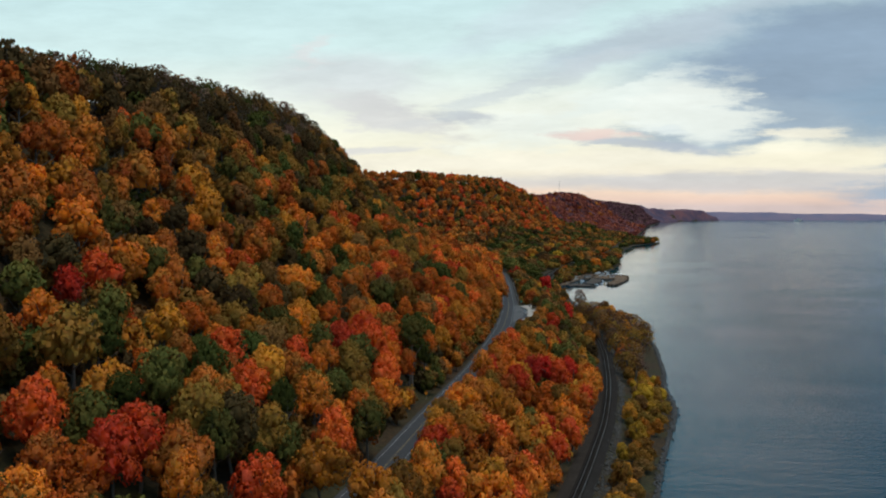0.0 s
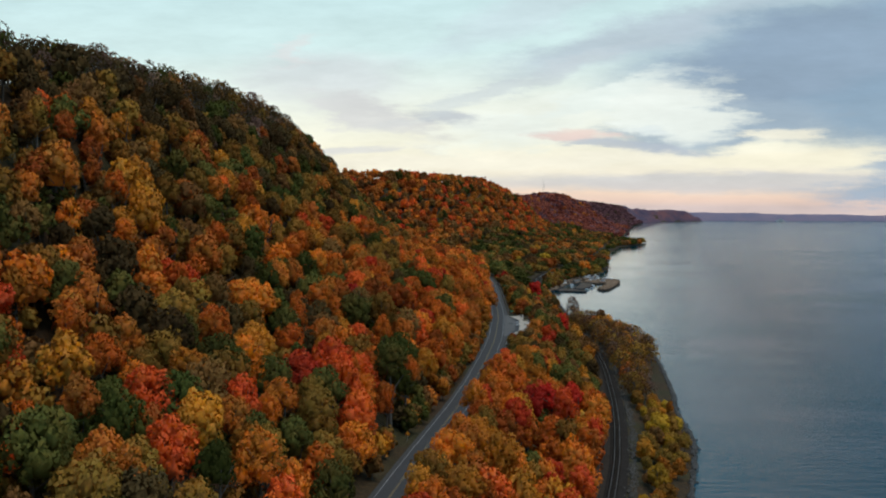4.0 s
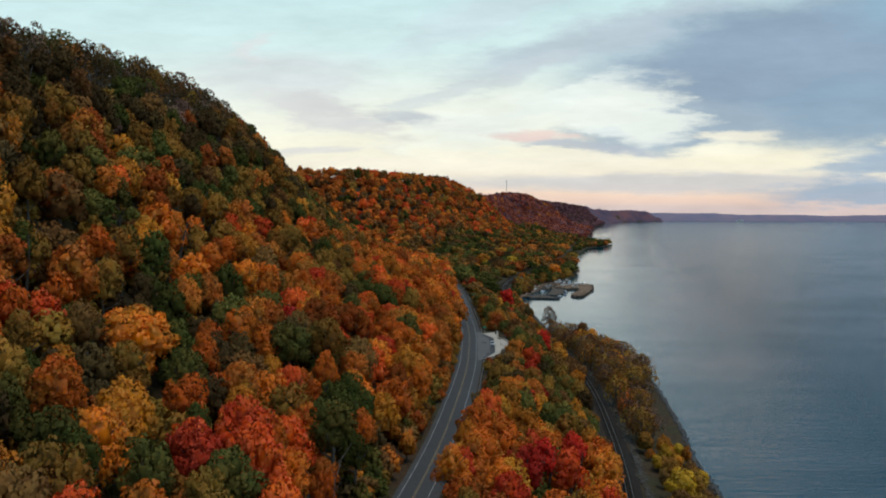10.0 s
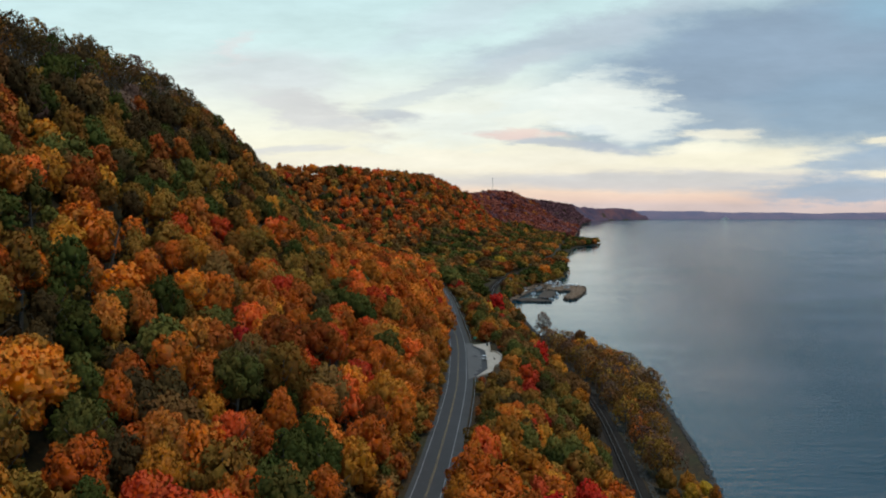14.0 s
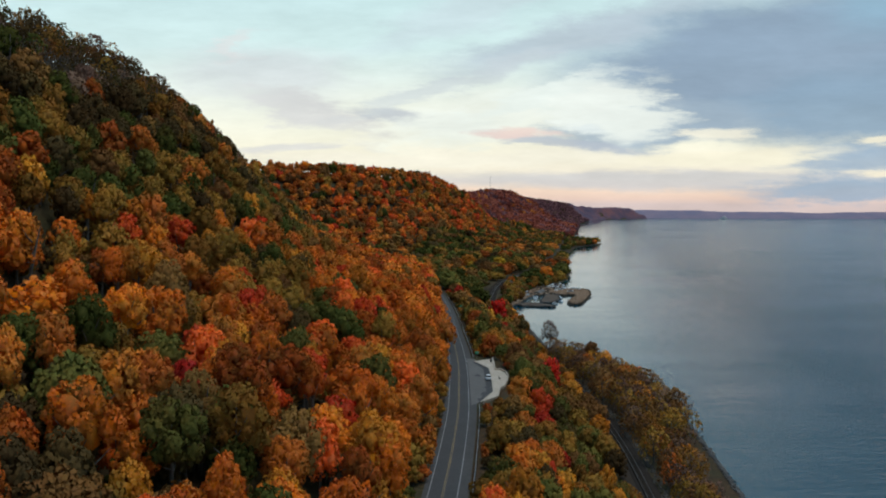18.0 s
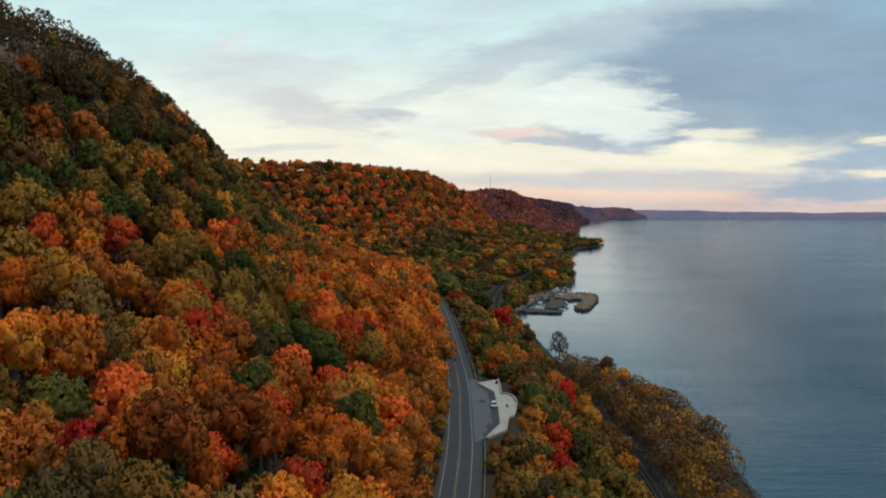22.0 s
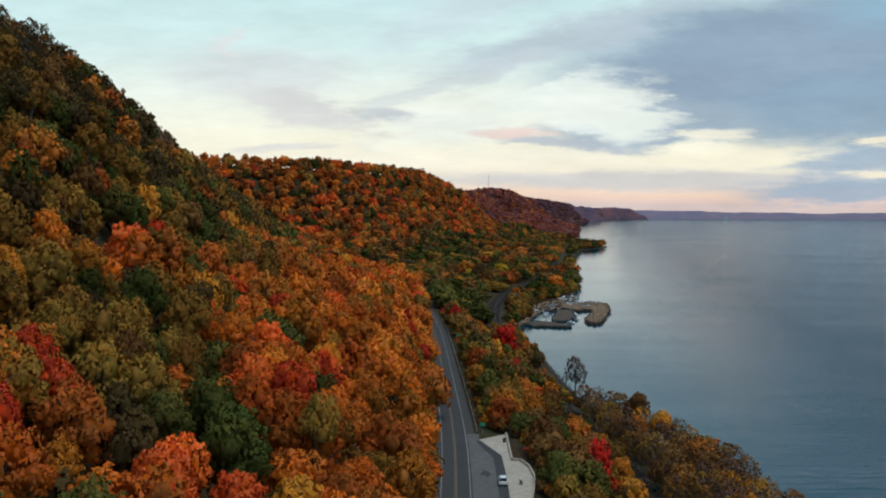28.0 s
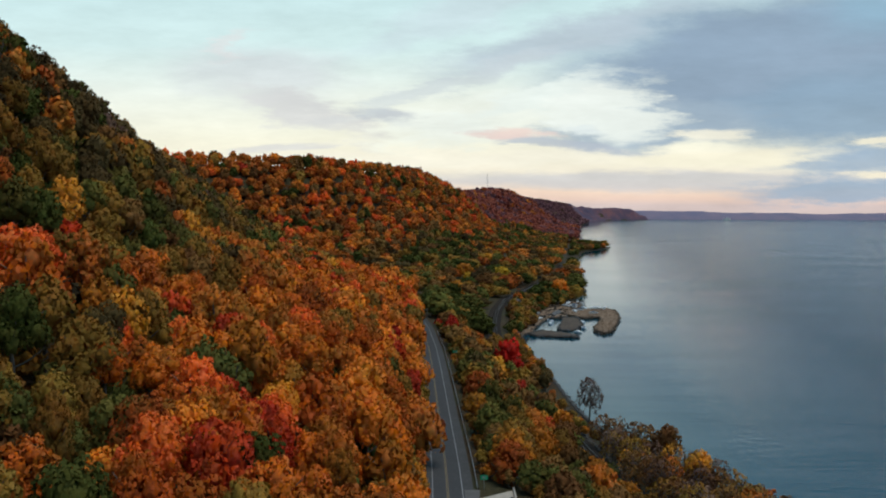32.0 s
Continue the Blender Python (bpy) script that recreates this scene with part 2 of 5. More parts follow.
OLD_SLEEPER = dull("tarred_sleeper_timber", (0.026, 0.022, 0.019), (0.055, 0.047, 0.040), 2.0, 0.9, 0.3)
ASPHALT = dull("asphalt", (0.050, 0.050, 0.051), (0.072, 0.071, 0.071), 1.5, 0.85, 0.15)
OLD_ASPHALT = dull("worn_asphalt", (0.110, 0.104, 0.099), (0.152, 0.146, 0.140), 0.8, 0.88, 0.15)
SHOULDER = dull("shoulder_asphalt", (0.054, 0.053, 0.052), (0.082, 0.080, 0.077), 1.2, 0.88, 0.15)
WHITE_LINE = dull("white_road_paint", (0.22, 0.22, 0.22), (0.42, 0.42, 0.41), 1.2, 0.7, 0.05)
YELLOW_LINE = dull("yellow_road_paint", (0.19, 0.14, 0.075), (0.32, 0.23, 0.10), 1.2, 0.7, 0.05)
CONCRETE = dull("pale_concrete", (0.38, 0.33, 0.265), (0.54, 0.47, 0.385), 0.9, 0.85, 0.15)
STEEL = dull("galvanised_steel", (0.36, 0.37, 0.38), (0.50, 0.51, 0.52), 3.0, 0.45, 0.05, 0.7)
RAIL_STEEL = dull("worn_rail_steel", (0.13, 0.12, 0.11), (0.22, 0.20, 0.18), 2.0, 0.45, 0.03, 0.6)
TIMBER = dull("grey_timber", (0.070, 0.058, 0.048), (0.13, 0.11, 0.09), 2.0, 0.9, 0.3)
BALLAST = dull("ballast_stone", (0.024, 0.021, 0.019), (0.048, 0.042, 0.037), 2.4, 0.95, 0.6)
TRACK_GRAVEL = dull("dark_gravel", (0.034, 0.028, 0.023), (0.060, 0.050, 0.041), 1.4, 0.95, 0.4)
ROCK = dull("grey_rock", (0.050, 0.046, 0.040), (0.125, 0.115, 0.10), 1.2, 0.9, 0.5)


for grit in (BALLAST, TRACK_GRAVEL, OLD_SLEEPER):
    grit.node_tree.nodes["Principled BSDF"].inputs["Specular IOR Level"].default_value = 0.0


def ground_material():
    m = Mat("forest_floor", 0.95)
    big, small = m.noise(0.05, 4), m.noise(0.9, 6, 0.65)
    litter = m.ramp(small, (0.3, (0.030, 0.020, 0.012)), (0.55, (0.060, 0.037, 0.018)), (0.75, (0.12, 0.062, 0.022)))
    grass = m.ramp(small, (0.3, (0.026, 0.026, 0.012)), (0.6, (0.055, 0.048, 0.020)), (0.8, (0.10, 0.080, 0.034)))
    return m.base(m.mix(litter, grass, m.ramp(big, (0.42, (0, 0, 0)), (0.6, (1, 1, 1))))).bump(small, 0.6, 0.3).m


def water_material():
    m = Mat("lake_water", 0.07)
    m.p.inputs["IOR"].default_value = 1.33
    m.p.inputs["Specular IOR Level"].default_value = 0.155
    wind = m.noise(0.0035, 5, 0.6, (1.0, 2.6, 1.0), 0.25)
    a = m.noise(0.16, 5, 0.62, (0.45, 1.9, 1.0), 0.12)
    c = m.noise(0.9, 3, 0.6, (1.0, 1.7, 1.0), 0.2)
    mixed = m.mix(a, c, 0.3)
    m.base(m.ramp(wind, (0.35, (0.001, 0.045, 0.071)), (0.65, (0.002, 0.052, 0.080))))
    r = m.n("ShaderNodeMapRange")
    m.nt.links.new(wind, r.inputs[0])
    for i, val in enumerate((0.35, 0.65, 0.04, 0.12)):
        r.inputs[i + 1].default_value = val
    m.nt.links.new(r.outputs[0], m.p.inputs["Roughness"])
    sp = m.n("ShaderNodeVectorMath")
    sp.operation = "DOT_PRODUCT"
    m.nt.links.new(m.pos, sp.inputs[0])
    sp.inputs[1].default_value = (1.0, -0.20, 0.0)
    lee = m.n("ShaderNodeMapRange")
    lee.interpolation_type = "SMOOTHSTEP"
    m.nt.links.new(sp.outputs["Value"], lee.inputs[0])
    for i, val in enumerate((-50, 95, 0.06, 1.3)):
        lee.inputs[i + 1].default_value = val
    m.bump(mixed, 0.75, 1.0)
    m.nt.links.new(lee.outputs[0], m.nt.nodes["Bump"].inputs["Strength"])
    calm = m.n("ShaderNodeMapRange")
    m.nt.links.new(lee.outputs[0], calm.inputs[0])
    for i, val in enumerate((0.10, 1.2, 0.48, 0.066)):
        calm.inputs[i + 1].default_value = val
    streak = m.n("ShaderNodeMapRange")
    m.nt.links.new(m.noise(0.035, 5, 0.65, (0.22, 1.5, 1.0), 0.10), streak.inputs[0])
    for i, val in enumerate((0.36, 0.64, 0.70, 1.30)):
        streak.inputs[i + 1].default_value = val
    gloss = m.n("ShaderNodeMath")
    gloss.operation = "MULTIPLY"
    m.nt.links.new(calm.outputs[0], gloss.inputs[0])
    m.nt.links.new(streak.outputs[0], gloss.inputs[1])
    m.nt.links.new(gloss.outputs[0], m.p.inputs["Specular IOR Level"])
    return m.m


GROUND, WATER = ground_material(), water_material()

# ---- plan ----


def smooth(points):
    """A smooth curve x(y) through a plan line given as (y, x) pairs."""
    ys, xs = np.array(points, float).T
    dense = np.arange(ys[0], ys[-1] + 1, 2.0)
    line = np.interp(dense, ys, xs)
    kernel = np.hanning(23)
    kernel /= kernel.sum()
    padded = np.concatenate([line[0] + (line[1] - line[0]) * np.arange(-11, 0), line, line[-1] + (line[-1] - line[-2]) * np.arange(1, 12)])
    line = np.convolve(padded, kernel, "valid")
    return lambda y: np.interp(y, dense, line)


road_x = smooth([(-400, -158), (0, -60), (130, -29), (164, -22.5), (206, -17.0), (234, -13.2), (268, -8.1), (290, -5.0), (318, -1.8), (338, 0.0), (360, 2.1), (390, 4.5), (410, 5.9), (435, 6.8), (470, 8.0), (500, 8.1), (537, 7.4),
                 (562, 7.0), (600, 6.3), (647, 5.2), (706, 2.2), (750, -2.5), (790, -4.5), (845, -3), (900, 1), (1000, 28), (1200, 75), (1500, 130), (1800, 215), (2400, 335), (3300, 525), (4200, 745), (4300, 775), (4420, 880), (4520, 1112), (4800, 1150)])
rail_x = smooth([(-400, -125), (100, -1), (203, 23.8), (217, 27), (243, 32.5), (275, 39), (317, 45.4), (350, 49.3), (373, 51.4), (405, 54.2), (430, 55.6), (454, 56.2), (520, 53.5),
                 (600, 47), (680, 42), (734, 40.7), (760, 41), (812, 44.4), (877, 51.7), (944, 64), (1081, 111), (1211, 148), (1676, 237), (2400, 372), (3300, 545), (4200, 762), (4300, 795), (4420, 897), (4520, 1124), (4800, 1165)])
shore_x = smooth([(-400, -80), (100, 16), (216, 45), (241, 50.5), (285, 62.5), (313, 69.5), (343, 71.5), (360, 73), (371, 76), (393, 79), (426, 83), (460, 87), (500, 87), (540, 80),
                  (575, 64), (600, 60), (642, 58), (681, 58), (717, 55.5), (785, 55), (830, 60), (880, 82), (950, 112), (1000, 134), (1100, 156), (1262, 178), (1456, 212), (1620, 250),
                  (1740, 318), (1800, 338), (1835, 318), (1870, 290), (2000, 312), (2400, 392), (3159, 535), (4300, 808), (4420, 912), (4520, 1138), (4800, 1185)])
road_z = smooth([(-400, 18), (740, 18), (1000, 8), (4800, 8)])
ridge_rise = smooth([(-400, 62), (0, 66), (100, 74), (200, 85), (300, 97), (400, 103.3), (500, 107.2), (560, 102.6), (620, 91), (680, 76), (713, 71), (785, 61), (830, 54), (900, 40), (1000, 15), (1060, 0), (4800, 0)])
foot_b = smooth([(-400, -900), (850, -460), (890, -340), (960, -150), (1060, -30), (1200, 50), (1450, 112), (1800, 190), (2400, 330), (3300, 540), (4000, 715), (4300, 785), (4420, 890), (4520, 1116), (4800, 1154)])
top_b = smooth([(-400, -1400), (850, -760), (960, -500), (1050, -390), (1150, -260), (1256, -140), (1400, -62), (1569, 2), (1800, 72), (2100, 140), (2541, 232), (3300, 445), (4000, 645), (4300, 720), (4420, 820), (4520, 1060), (4800, 1100)])
rise_b = smooth([(-400, 100), (900, 104), (1256, 110), (1500, 108), (1569, 106), (1640, 96), (1750, 82), (1950, 80), (2100, 88), (2300, 94), (2541, 92), (2650, 84), (2800, 78), (3300, 72), (4000, 60), (4300, 46), (4480, 38), (4560, 34), (4800, 26)])
SLOPE_AT = (-1, 9, 12, 22, 32, 48, 65, 78, 100, 122, 132, 150, 420)
SLOPE_RISE = (0, 0, 0.025, 0.11, 0.155, 0.22, 0.31, 0.42, 0.68, 0.92, 0.985, 1.0, 1.03)


def lot_reach(y):
    """How far the level ground reaches beyond the road's edge: the overlook's terrace."""
    return 6.8 + 9.5 * np.clip((y - 408) / 12, 0, 1) * np.clip((494 - y) / 10, 0, 1)


def height(x, y):
    """The ground's height."""
    x, y = np.asarray(x, float), np.asarray(y, float)
    xr, xl, xs, zr = road_x(y), rail_x(y), shore_x(y), road_z(y)
    # bluff beside the road
    s = (xr - x) * 132 / np.maximum(xr + 128, 60)
    a = zr - 0.3 + ridge_rise(y) * np.interp(s, SLOPE_AT, SLOPE_RISE)
    # far bluff
    sb = (foot_b(y) - x) / (foot_b(y) - top_b(y))
    b = 6 + rise_b(y) * np.interp(sb, (0, 0.3, 0.6, 0.82, 1.0, 1.3, 3), (0, 0.20, 0.50, 0.84, 1.0, 1.03, 1.05))
    left = np.where(x < foot_b(y), np.maximum(a, b), a)
    # between road and rail, then down to the water
    edge = xr + lot_reach(y)
    t = np.clip((x - edge) / np.maximum(xl - 7 - edge, 3), 0, 1)
    mid = zr - 0.3 + (3.9 - zr) * (t * t * (3 - 2 * t))
    t2 = np.clip((x - xl - 4) / np.maximum(xs - xl - 4, 2), 0, 1)
    out = np.where(x > xl + 4, 3.6 - 3.2 * np.clip(t2 * 1.6, 0, 1) ** 0.8, mid)
    out = np.where(x > xs, 0.4 - (x - xs) * 0.35, out)
    return np.where(x < xr, left, np.maximum(out, -6.0))


def grid_mesh(name, xs, ys, zf, mat):
    X, Y = np.meshgrid(xs, ys)
    V = np.stack([X, Y, zf(X, Y)], -1).reshape(-1, 3)
    i = np.arange(len(ys) - 1)[:, None] * len(xs) + np.arange(len(xs) - 1)
    F = np.stack([i, i + 1, i + len(xs) + 1, i + len(xs)], -1).reshape(-1, 4)
    return soup(name, V, F, [mat], smooth_it=True)


def soup(name, V, F, mats, slots=None, tone=None, smooth_it=False, normals=None):
    """A mesh from arrays of vertices and faces of one size."""
    me = bpy.data.meshes.new(name)
    F = np.asarray(F, np.int32)
    me.vertices.add(len(V))
    me.vertices.foreach_set("co", np.asarray(V, np.float32).ravel())
    me.loops.add(F.size)
    me.loops.foreach_set("vertex_index", F.ravel())
    me.polygons.add(len(F))
    me.polygons.foreach_set("loop_start", np.arange(0, F.size, F.shape[1], dtype=np.int32))
    for m in mats:
        me.materials.append(m)
    if slots is not None:
        me.polygons.foreach_set("material_index", np.asarray(slots, np.int32))
    if smooth_it:
        me.polygons.foreach_set("use_smooth", np.ones(len(F), bool))
    if tone is not None:
        me.attributes.new("tone", "FLOAT", "POINT").data.foreach_set("value", np.asarray(tone, np.float32))
    me.update(calc_edges=True)
    if normals is not None:
        me.polygons.foreach_set("use_smooth", np.ones(len(F), bool))
        me.normals_split_custom_set_from_vertices(np.asarray(normals, np.float32))
    return me


def steps(*spans):
    """Grid lines: (from, to, step) spans in a row."""
    out = [np.arange(a, b, s) for a, b, s in spans]
    return np.concatenate([*out, [spans[-1][1]]])


ground = new("ground", grid_mesh("ground", steps((-1500, -420, 60), (-420, -160, 12), (-160, 100, 3.5), (100, 400, 9), (400, 1240, 30), (1240, 4000, 240)),
                                 steps((-400, 80, 20), (80, 720, 4), (720, 1300, 7), (1300, 2200, 16), (2200, 4850, 40)), height, GROUND))
tagged(ground, "leaf-littered hillside and shore ground under autumn woods", "ground", kind="structure")
water = new("water", soup("water", [(-300, -900, 0), (6000, -900, 0), (6000, 4860, 0), (-300, 4860, 0)], [(0, 1, 2, 3)], [WATER]))
tagged(water, "wide calm blue-grey lake with fine wind ripples", "lake", kind="structure")


def part(name, bm, material, parent=None, label=""):
    """A bmesh as one mesh object, under a thing or a part."""
    me = bpy.data.meshes.new(name)
    bm.to_mesh(me)
    bm.free()
    me.materials.append(material)
    ob = new(name, me)
    ob.parent = parent
    return tagged(ob, label)


def thing(name, label, category, at=(0, 0, 0), turn=0.0, group="", kind=""):
    ob = new(name)
    ob.matrix_basis = pose(*at, 0, 0, turn)
    return tagged(ob, label, category, group, kind)


def ribbon(name, line, zf, y0, y1, o0, o1, lift, mat, step=4.0, thick=0.0):
    """A strip that follows a plan line between two offsets to its right."""
    ys = np.linspace(y0, y1, max(2, int((y1 - y0) / step) + 1))
    xs = line(ys)
    d = np.gradient(xs, ys) if len(ys) > 1 else 0 * ys
    ln = np.sqrt(1 + d * d)
    rows = []
    for o, z in ((o0, lift), (o1, lift)) if not thick else ((o0, lift), (o1, lift), (o1, lift - thick), (o0, lift - thick)):
        rows.append(np.stack([xs + o / ln, ys - o * d / ln, zf(ys) + z], -1))
    V = np.stack(rows, 1)
    k, n = V.shape[1], len(ys)
    i = np.arange(n - 1)[:, None] * k
    cols = [(0, 1)] if not thick else [(0, 1), (1, 2), (2, 3), (3, 0)]
    F = np.concatenate([np.concatenate([i + a, i + b, i + k + b, i + k + a], 1) for a, b in cols])
    me = soup(name, V.reshape(-1, 3), F, [mat])
    ob = new(name, me)
    return ob


# ---- road and railway ----
road = tagged(ribbon("road", road_x, road_z, -390, 1000, -3.5, 3.0, 0.0, ASPHALT), "two-lane grey asphalt highway below the bluff", "road", kind="structure")
for o0, o1, line in ((-4.4, -3.5, -3.2), (3.0, 5.0, 2.75)):
    sh = ribbon("shoulder", road_x, road_z, -390, 1000, o0, o1, -0.004, SHOULDER)
    tagged(sh, "paved road shoulder of paler asphalt", "road shoulder", kind="structure")
    ln = ribbon("edge_line", road_x, road_z, -390, 1000, line - 0.075, line + 0.075, 0.012, WHITE_LINE)
    ln.parent = road
for o in (-0.36, -0.06):
    cl = ribbon("centre_line", road_x, road_z, -390, 1000, o - 0.06, o + 0.06, 0.012, YELLOW_LINE)
    cl.parent = road

RAIL_Z = 4.3
flat = lambda y: 0 * np.asarray(y) + RAIL_Z
tagged(ribbon("service_track", rail_x, flat, -390, 1300, -5.0, -2.1, -0.25, TRACK_GRAVEL), "dark gravel service track beside the railway", "track", kind="structure")
bed = thing("railway", "single railway line on a stone ballast bed", "railway", kind="structure")
for a, b, z0, z1 in ((-2.6, -1.6, -0.5, 0.0), (-1.6, 1.6, 0.0, 0.0), (1.6, 3.4, 0.0, -0.7)):
    rb = ribbon("ballast", rail_x, flat, -390, 1300, a, b, 0.0, BALLAST, 3.0)
    co = np.empty(len(rb.data.vertices) * 3, np.float32)
    rb.data.vertices.foreach_get("co", co)
    co = co.reshape(-1, 2, 3)
    co[:, 0, 2] += z0
    co[:, 1, 2] += z1
    rb.data.vertices.foreach_set("co", co.ravel())
    rb.parent = bed
for side in (-1, 1):
    r = ribbon("rail", rail_x, flat, -390, 1300, side * 0.75 - 0.08, side * 0.75 + 0.08, 0.30, RAIL_STEEL, 3.0, 0.17)
    r.parent = bed


def sleepers():
    ys = np.arange(120, 520, 0.6)
    xs, d = rail_x(ys), np.gradient(rail_x(ys), ys)
    V, F = [], []
    for x, y, k in zip(xs, ys, d):
        c, s = 1 / math.sqrt(1 + k * k), k / math.sqrt(1 + k * k)
        b = len(V)
        for z in (0.02, 0.14):
            for p, q in ((-1.3, -0.12), (1.3, -0.12), (1.3, 0.12), (-1.3, 0.12)):
                V.append((x + p * c + q * s, y - p * s + q * c, RAIL_Z + z))
        F += [(b + 4, b + 5, b + 6, b + 7), (b, b + 1, b + 5, b + 4), (b + 1, b + 2, b + 6, b + 5), (b + 2, b + 3, b + 7, b + 6), (b + 3, b, b + 4, b + 7)]
    ob = new("sleepers", soup("sleepers", V, F, [OLD_SLEEPER]))
    ob.parent = bed
    tagged(ob, "weathered timber sleepers", kind="stuff")


sleepers()

# ---- trees ----
rng = np.random.default_rng(7)


def crown_soup(seed, leaves, size, lobes, core=0, boughs=9, rough=0.10, heart=0.68):
    """A crown of unit radius: uneven lobes that carry smaller boughs, each bough covered with bent leaf clumps. Returns n x 4 x 3 corners and their normals."""
    r = np.random.default_rng(seed)
    ga = np.arange(lobes) * 2.399 + r.uniform(-0.5, 0.5, lobes) + r.uniform(0, 6.28)
    up = np.clip(np.linspace(-0.40, 0.95, lobes) + r.uniform(-0.16, 0.16, lobes), -0.5, 1)
    flat_r = np.sqrt(np.maximum(1 - np.clip(up, 0, 1) ** 2, 0.02)) * r.uniform(0.40, 0.68, lobes)
    C = np.stack([np.cos(ga) * flat_r * r.uniform(0.85, 1.1), np.sin(ga) * flat_r * r.uniform(0.85, 1.1), up * 0.62], -1)
    R = r.uniform(0.28, 0.46, lobes)
    R[-1] = 0.34
    # boughs stand out all over the lobes, leaving dark clefts between them
    g = np.arange(boughs) + 0.5
    z = 1 - g / boughs * 1.45
    ring = np.sqrt(np.maximum(1 - z * z, 0))
    D = np.stack([np.stack([np.cos(g * 2.399 + k), np.sin(g * 2.399 + k), 0 * g], -1) * ring[:, None] + z[:, None] * (0, 0, 1) for k in r.uniform(0, 6.28, lobes)])
    D = D + r.normal(size=D.shape) * 0.20
    D /= np.linalg.norm(D, axis=2)[..., None]
    BC = (C[:, None] + D * (R[:, None] * r.uniform(0.80, 0.96, (lobes, boughs)))[..., None]).reshape(-1, 3)
    BR = (R[:, None] * r.uniform(0.24, 0.38, (lobes, boughs))).ravel()
    D = D.reshape(-1, 3)
    free = ~(np.linalg.norm(BC[:, None] - C[None], axis=2) < R[None] * 0.66).any(1)
    BC, BR, D = BC[free], BR[free], D[free]
    P, Nn, W = [], [], []
    while sum(map(len, P)) < leaves:
        k = r.choice(len(BR), leaves * 2, p=BR**2 / (BR**2).sum())
        d = r.normal(size=(leaves * 2, 3)) + D[k] * 0.8
        d[:, 2] += 0.35
        d /= np.linalg.norm(d, axis=1)[:, None]
        p = BC[k] + d * (BR[k] * r.uniform(0.80, 1.12, leaves * 2))[:, None]
        # a share of the leaves closes the lobe itself, between the boughs
        m = r.integers(0, lobes, leaves * 2)
        inner = r.random(leaves * 2) < 0.36
        p[inner] = (C[m] + d * (R[m] * 0.90)[:, None])[inner]
        hidden = (np.linalg.norm(p[:, None] - C[None], axis=2) < R[None] * 0.84).any(1)
        ok = ~hidden & (p[:, 2] > -0.62)
        P.append(p[ok])
        Nn.append(d[ok])
        W.append(np.where(inner[:, None], d, D[k])[ok])
    P, Nn, W = (np.concatenate(a)[:leaves] for a in (P, Nn, W))
    shade = Nn * 0.62 + W * 0.30 + P * 0.25 + r.normal(size=Nn.shape) * rough
    Nn = Nn + r.normal(size=Nn.shape) * 0.38
    Nn /= np.linalg.norm(Nn, axis=1)[:, None]
    ref = r.normal(size=Nn.shape)
    T = np.cross(Nn, ref)
    T /= np.linalg.norm(T, axis=1)[:, None]
    B = np.cross(Nn, T)
    sz = size * r.uniform(0.6, 1.4, leaves)[:, None]
    fold = Nn * sz * r.uniform(-0.45, 0.45, (leaves, 1))
    out = np.stack([P + T * sz + fold, P + B * sz * 0.75 - fold, P - T * sz + fold, P - B * sz * 0.75 - fold], 1)
    shade = np.repeat(shade[:, None], 4, 1)
    # a dense heart in the larger lobes
    f = np.array([(0, 3, 2, 1), (4, 5, 6, 7), (0, 1, 5, 4), (1, 2, 6, 5), (2, 3, 7, 6), (3, 0, 4, 7)])
    cube = np.array([(x, y, z) for z in (-1, 1) for x, y in ((-1, -1), (1, -1), (1, 1), (-1, 1))]) * 0.577
    for i in np.argsort(-R)[:core]:
        h = (cube * r.uniform(0.90, 1.10, (8, 1)) * heart * R[i]) @ np.array(Euler((0.4 * i, 0.3, i)).to_matrix())
        out, shade = np.concatenate([out, (h + C[i])[f]]), np.concatenate([shade, h[f]])
    if core:
        out, shade = np.concatenate([out, (cube * 0.72 * heart - (0, 0, 0.08))[f]]), np.concatenate([shade, cube[f]])
    shade /= np.linalg.norm(shade, axis=2)[..., None]
    return out, shade


def tube(path, radii, sides=5):
    """Vertices and quads of a tapered limb along a path."""
    path = np.asarray(path, float)
    V, F = [], []
    for i, (p, r) in enumerate(zip(path, radii)):
        d = path[min(i + 1, len(path) - 1)] - path[max(i - 1, 0)]
        d /= np.linalg.norm(d)
        a = np.cross(d, (0.3, 0.9, 0.1))
        a /= np.linalg.norm(a)
        b = np.cross(d, a)
        for k in range(sides):
            t = k * 2 * math.pi / sides
            V.append(p + r * (math.cos(t) * a + math.sin(t) * b))
        if i:
            for k in range(sides):
                q = (i - 1) * sides
                F.append((q + k, q + (k + 1) % sides, q + sides + (k + 1) % sides, q + sides + k))
    return np.array(V), np.array(F)


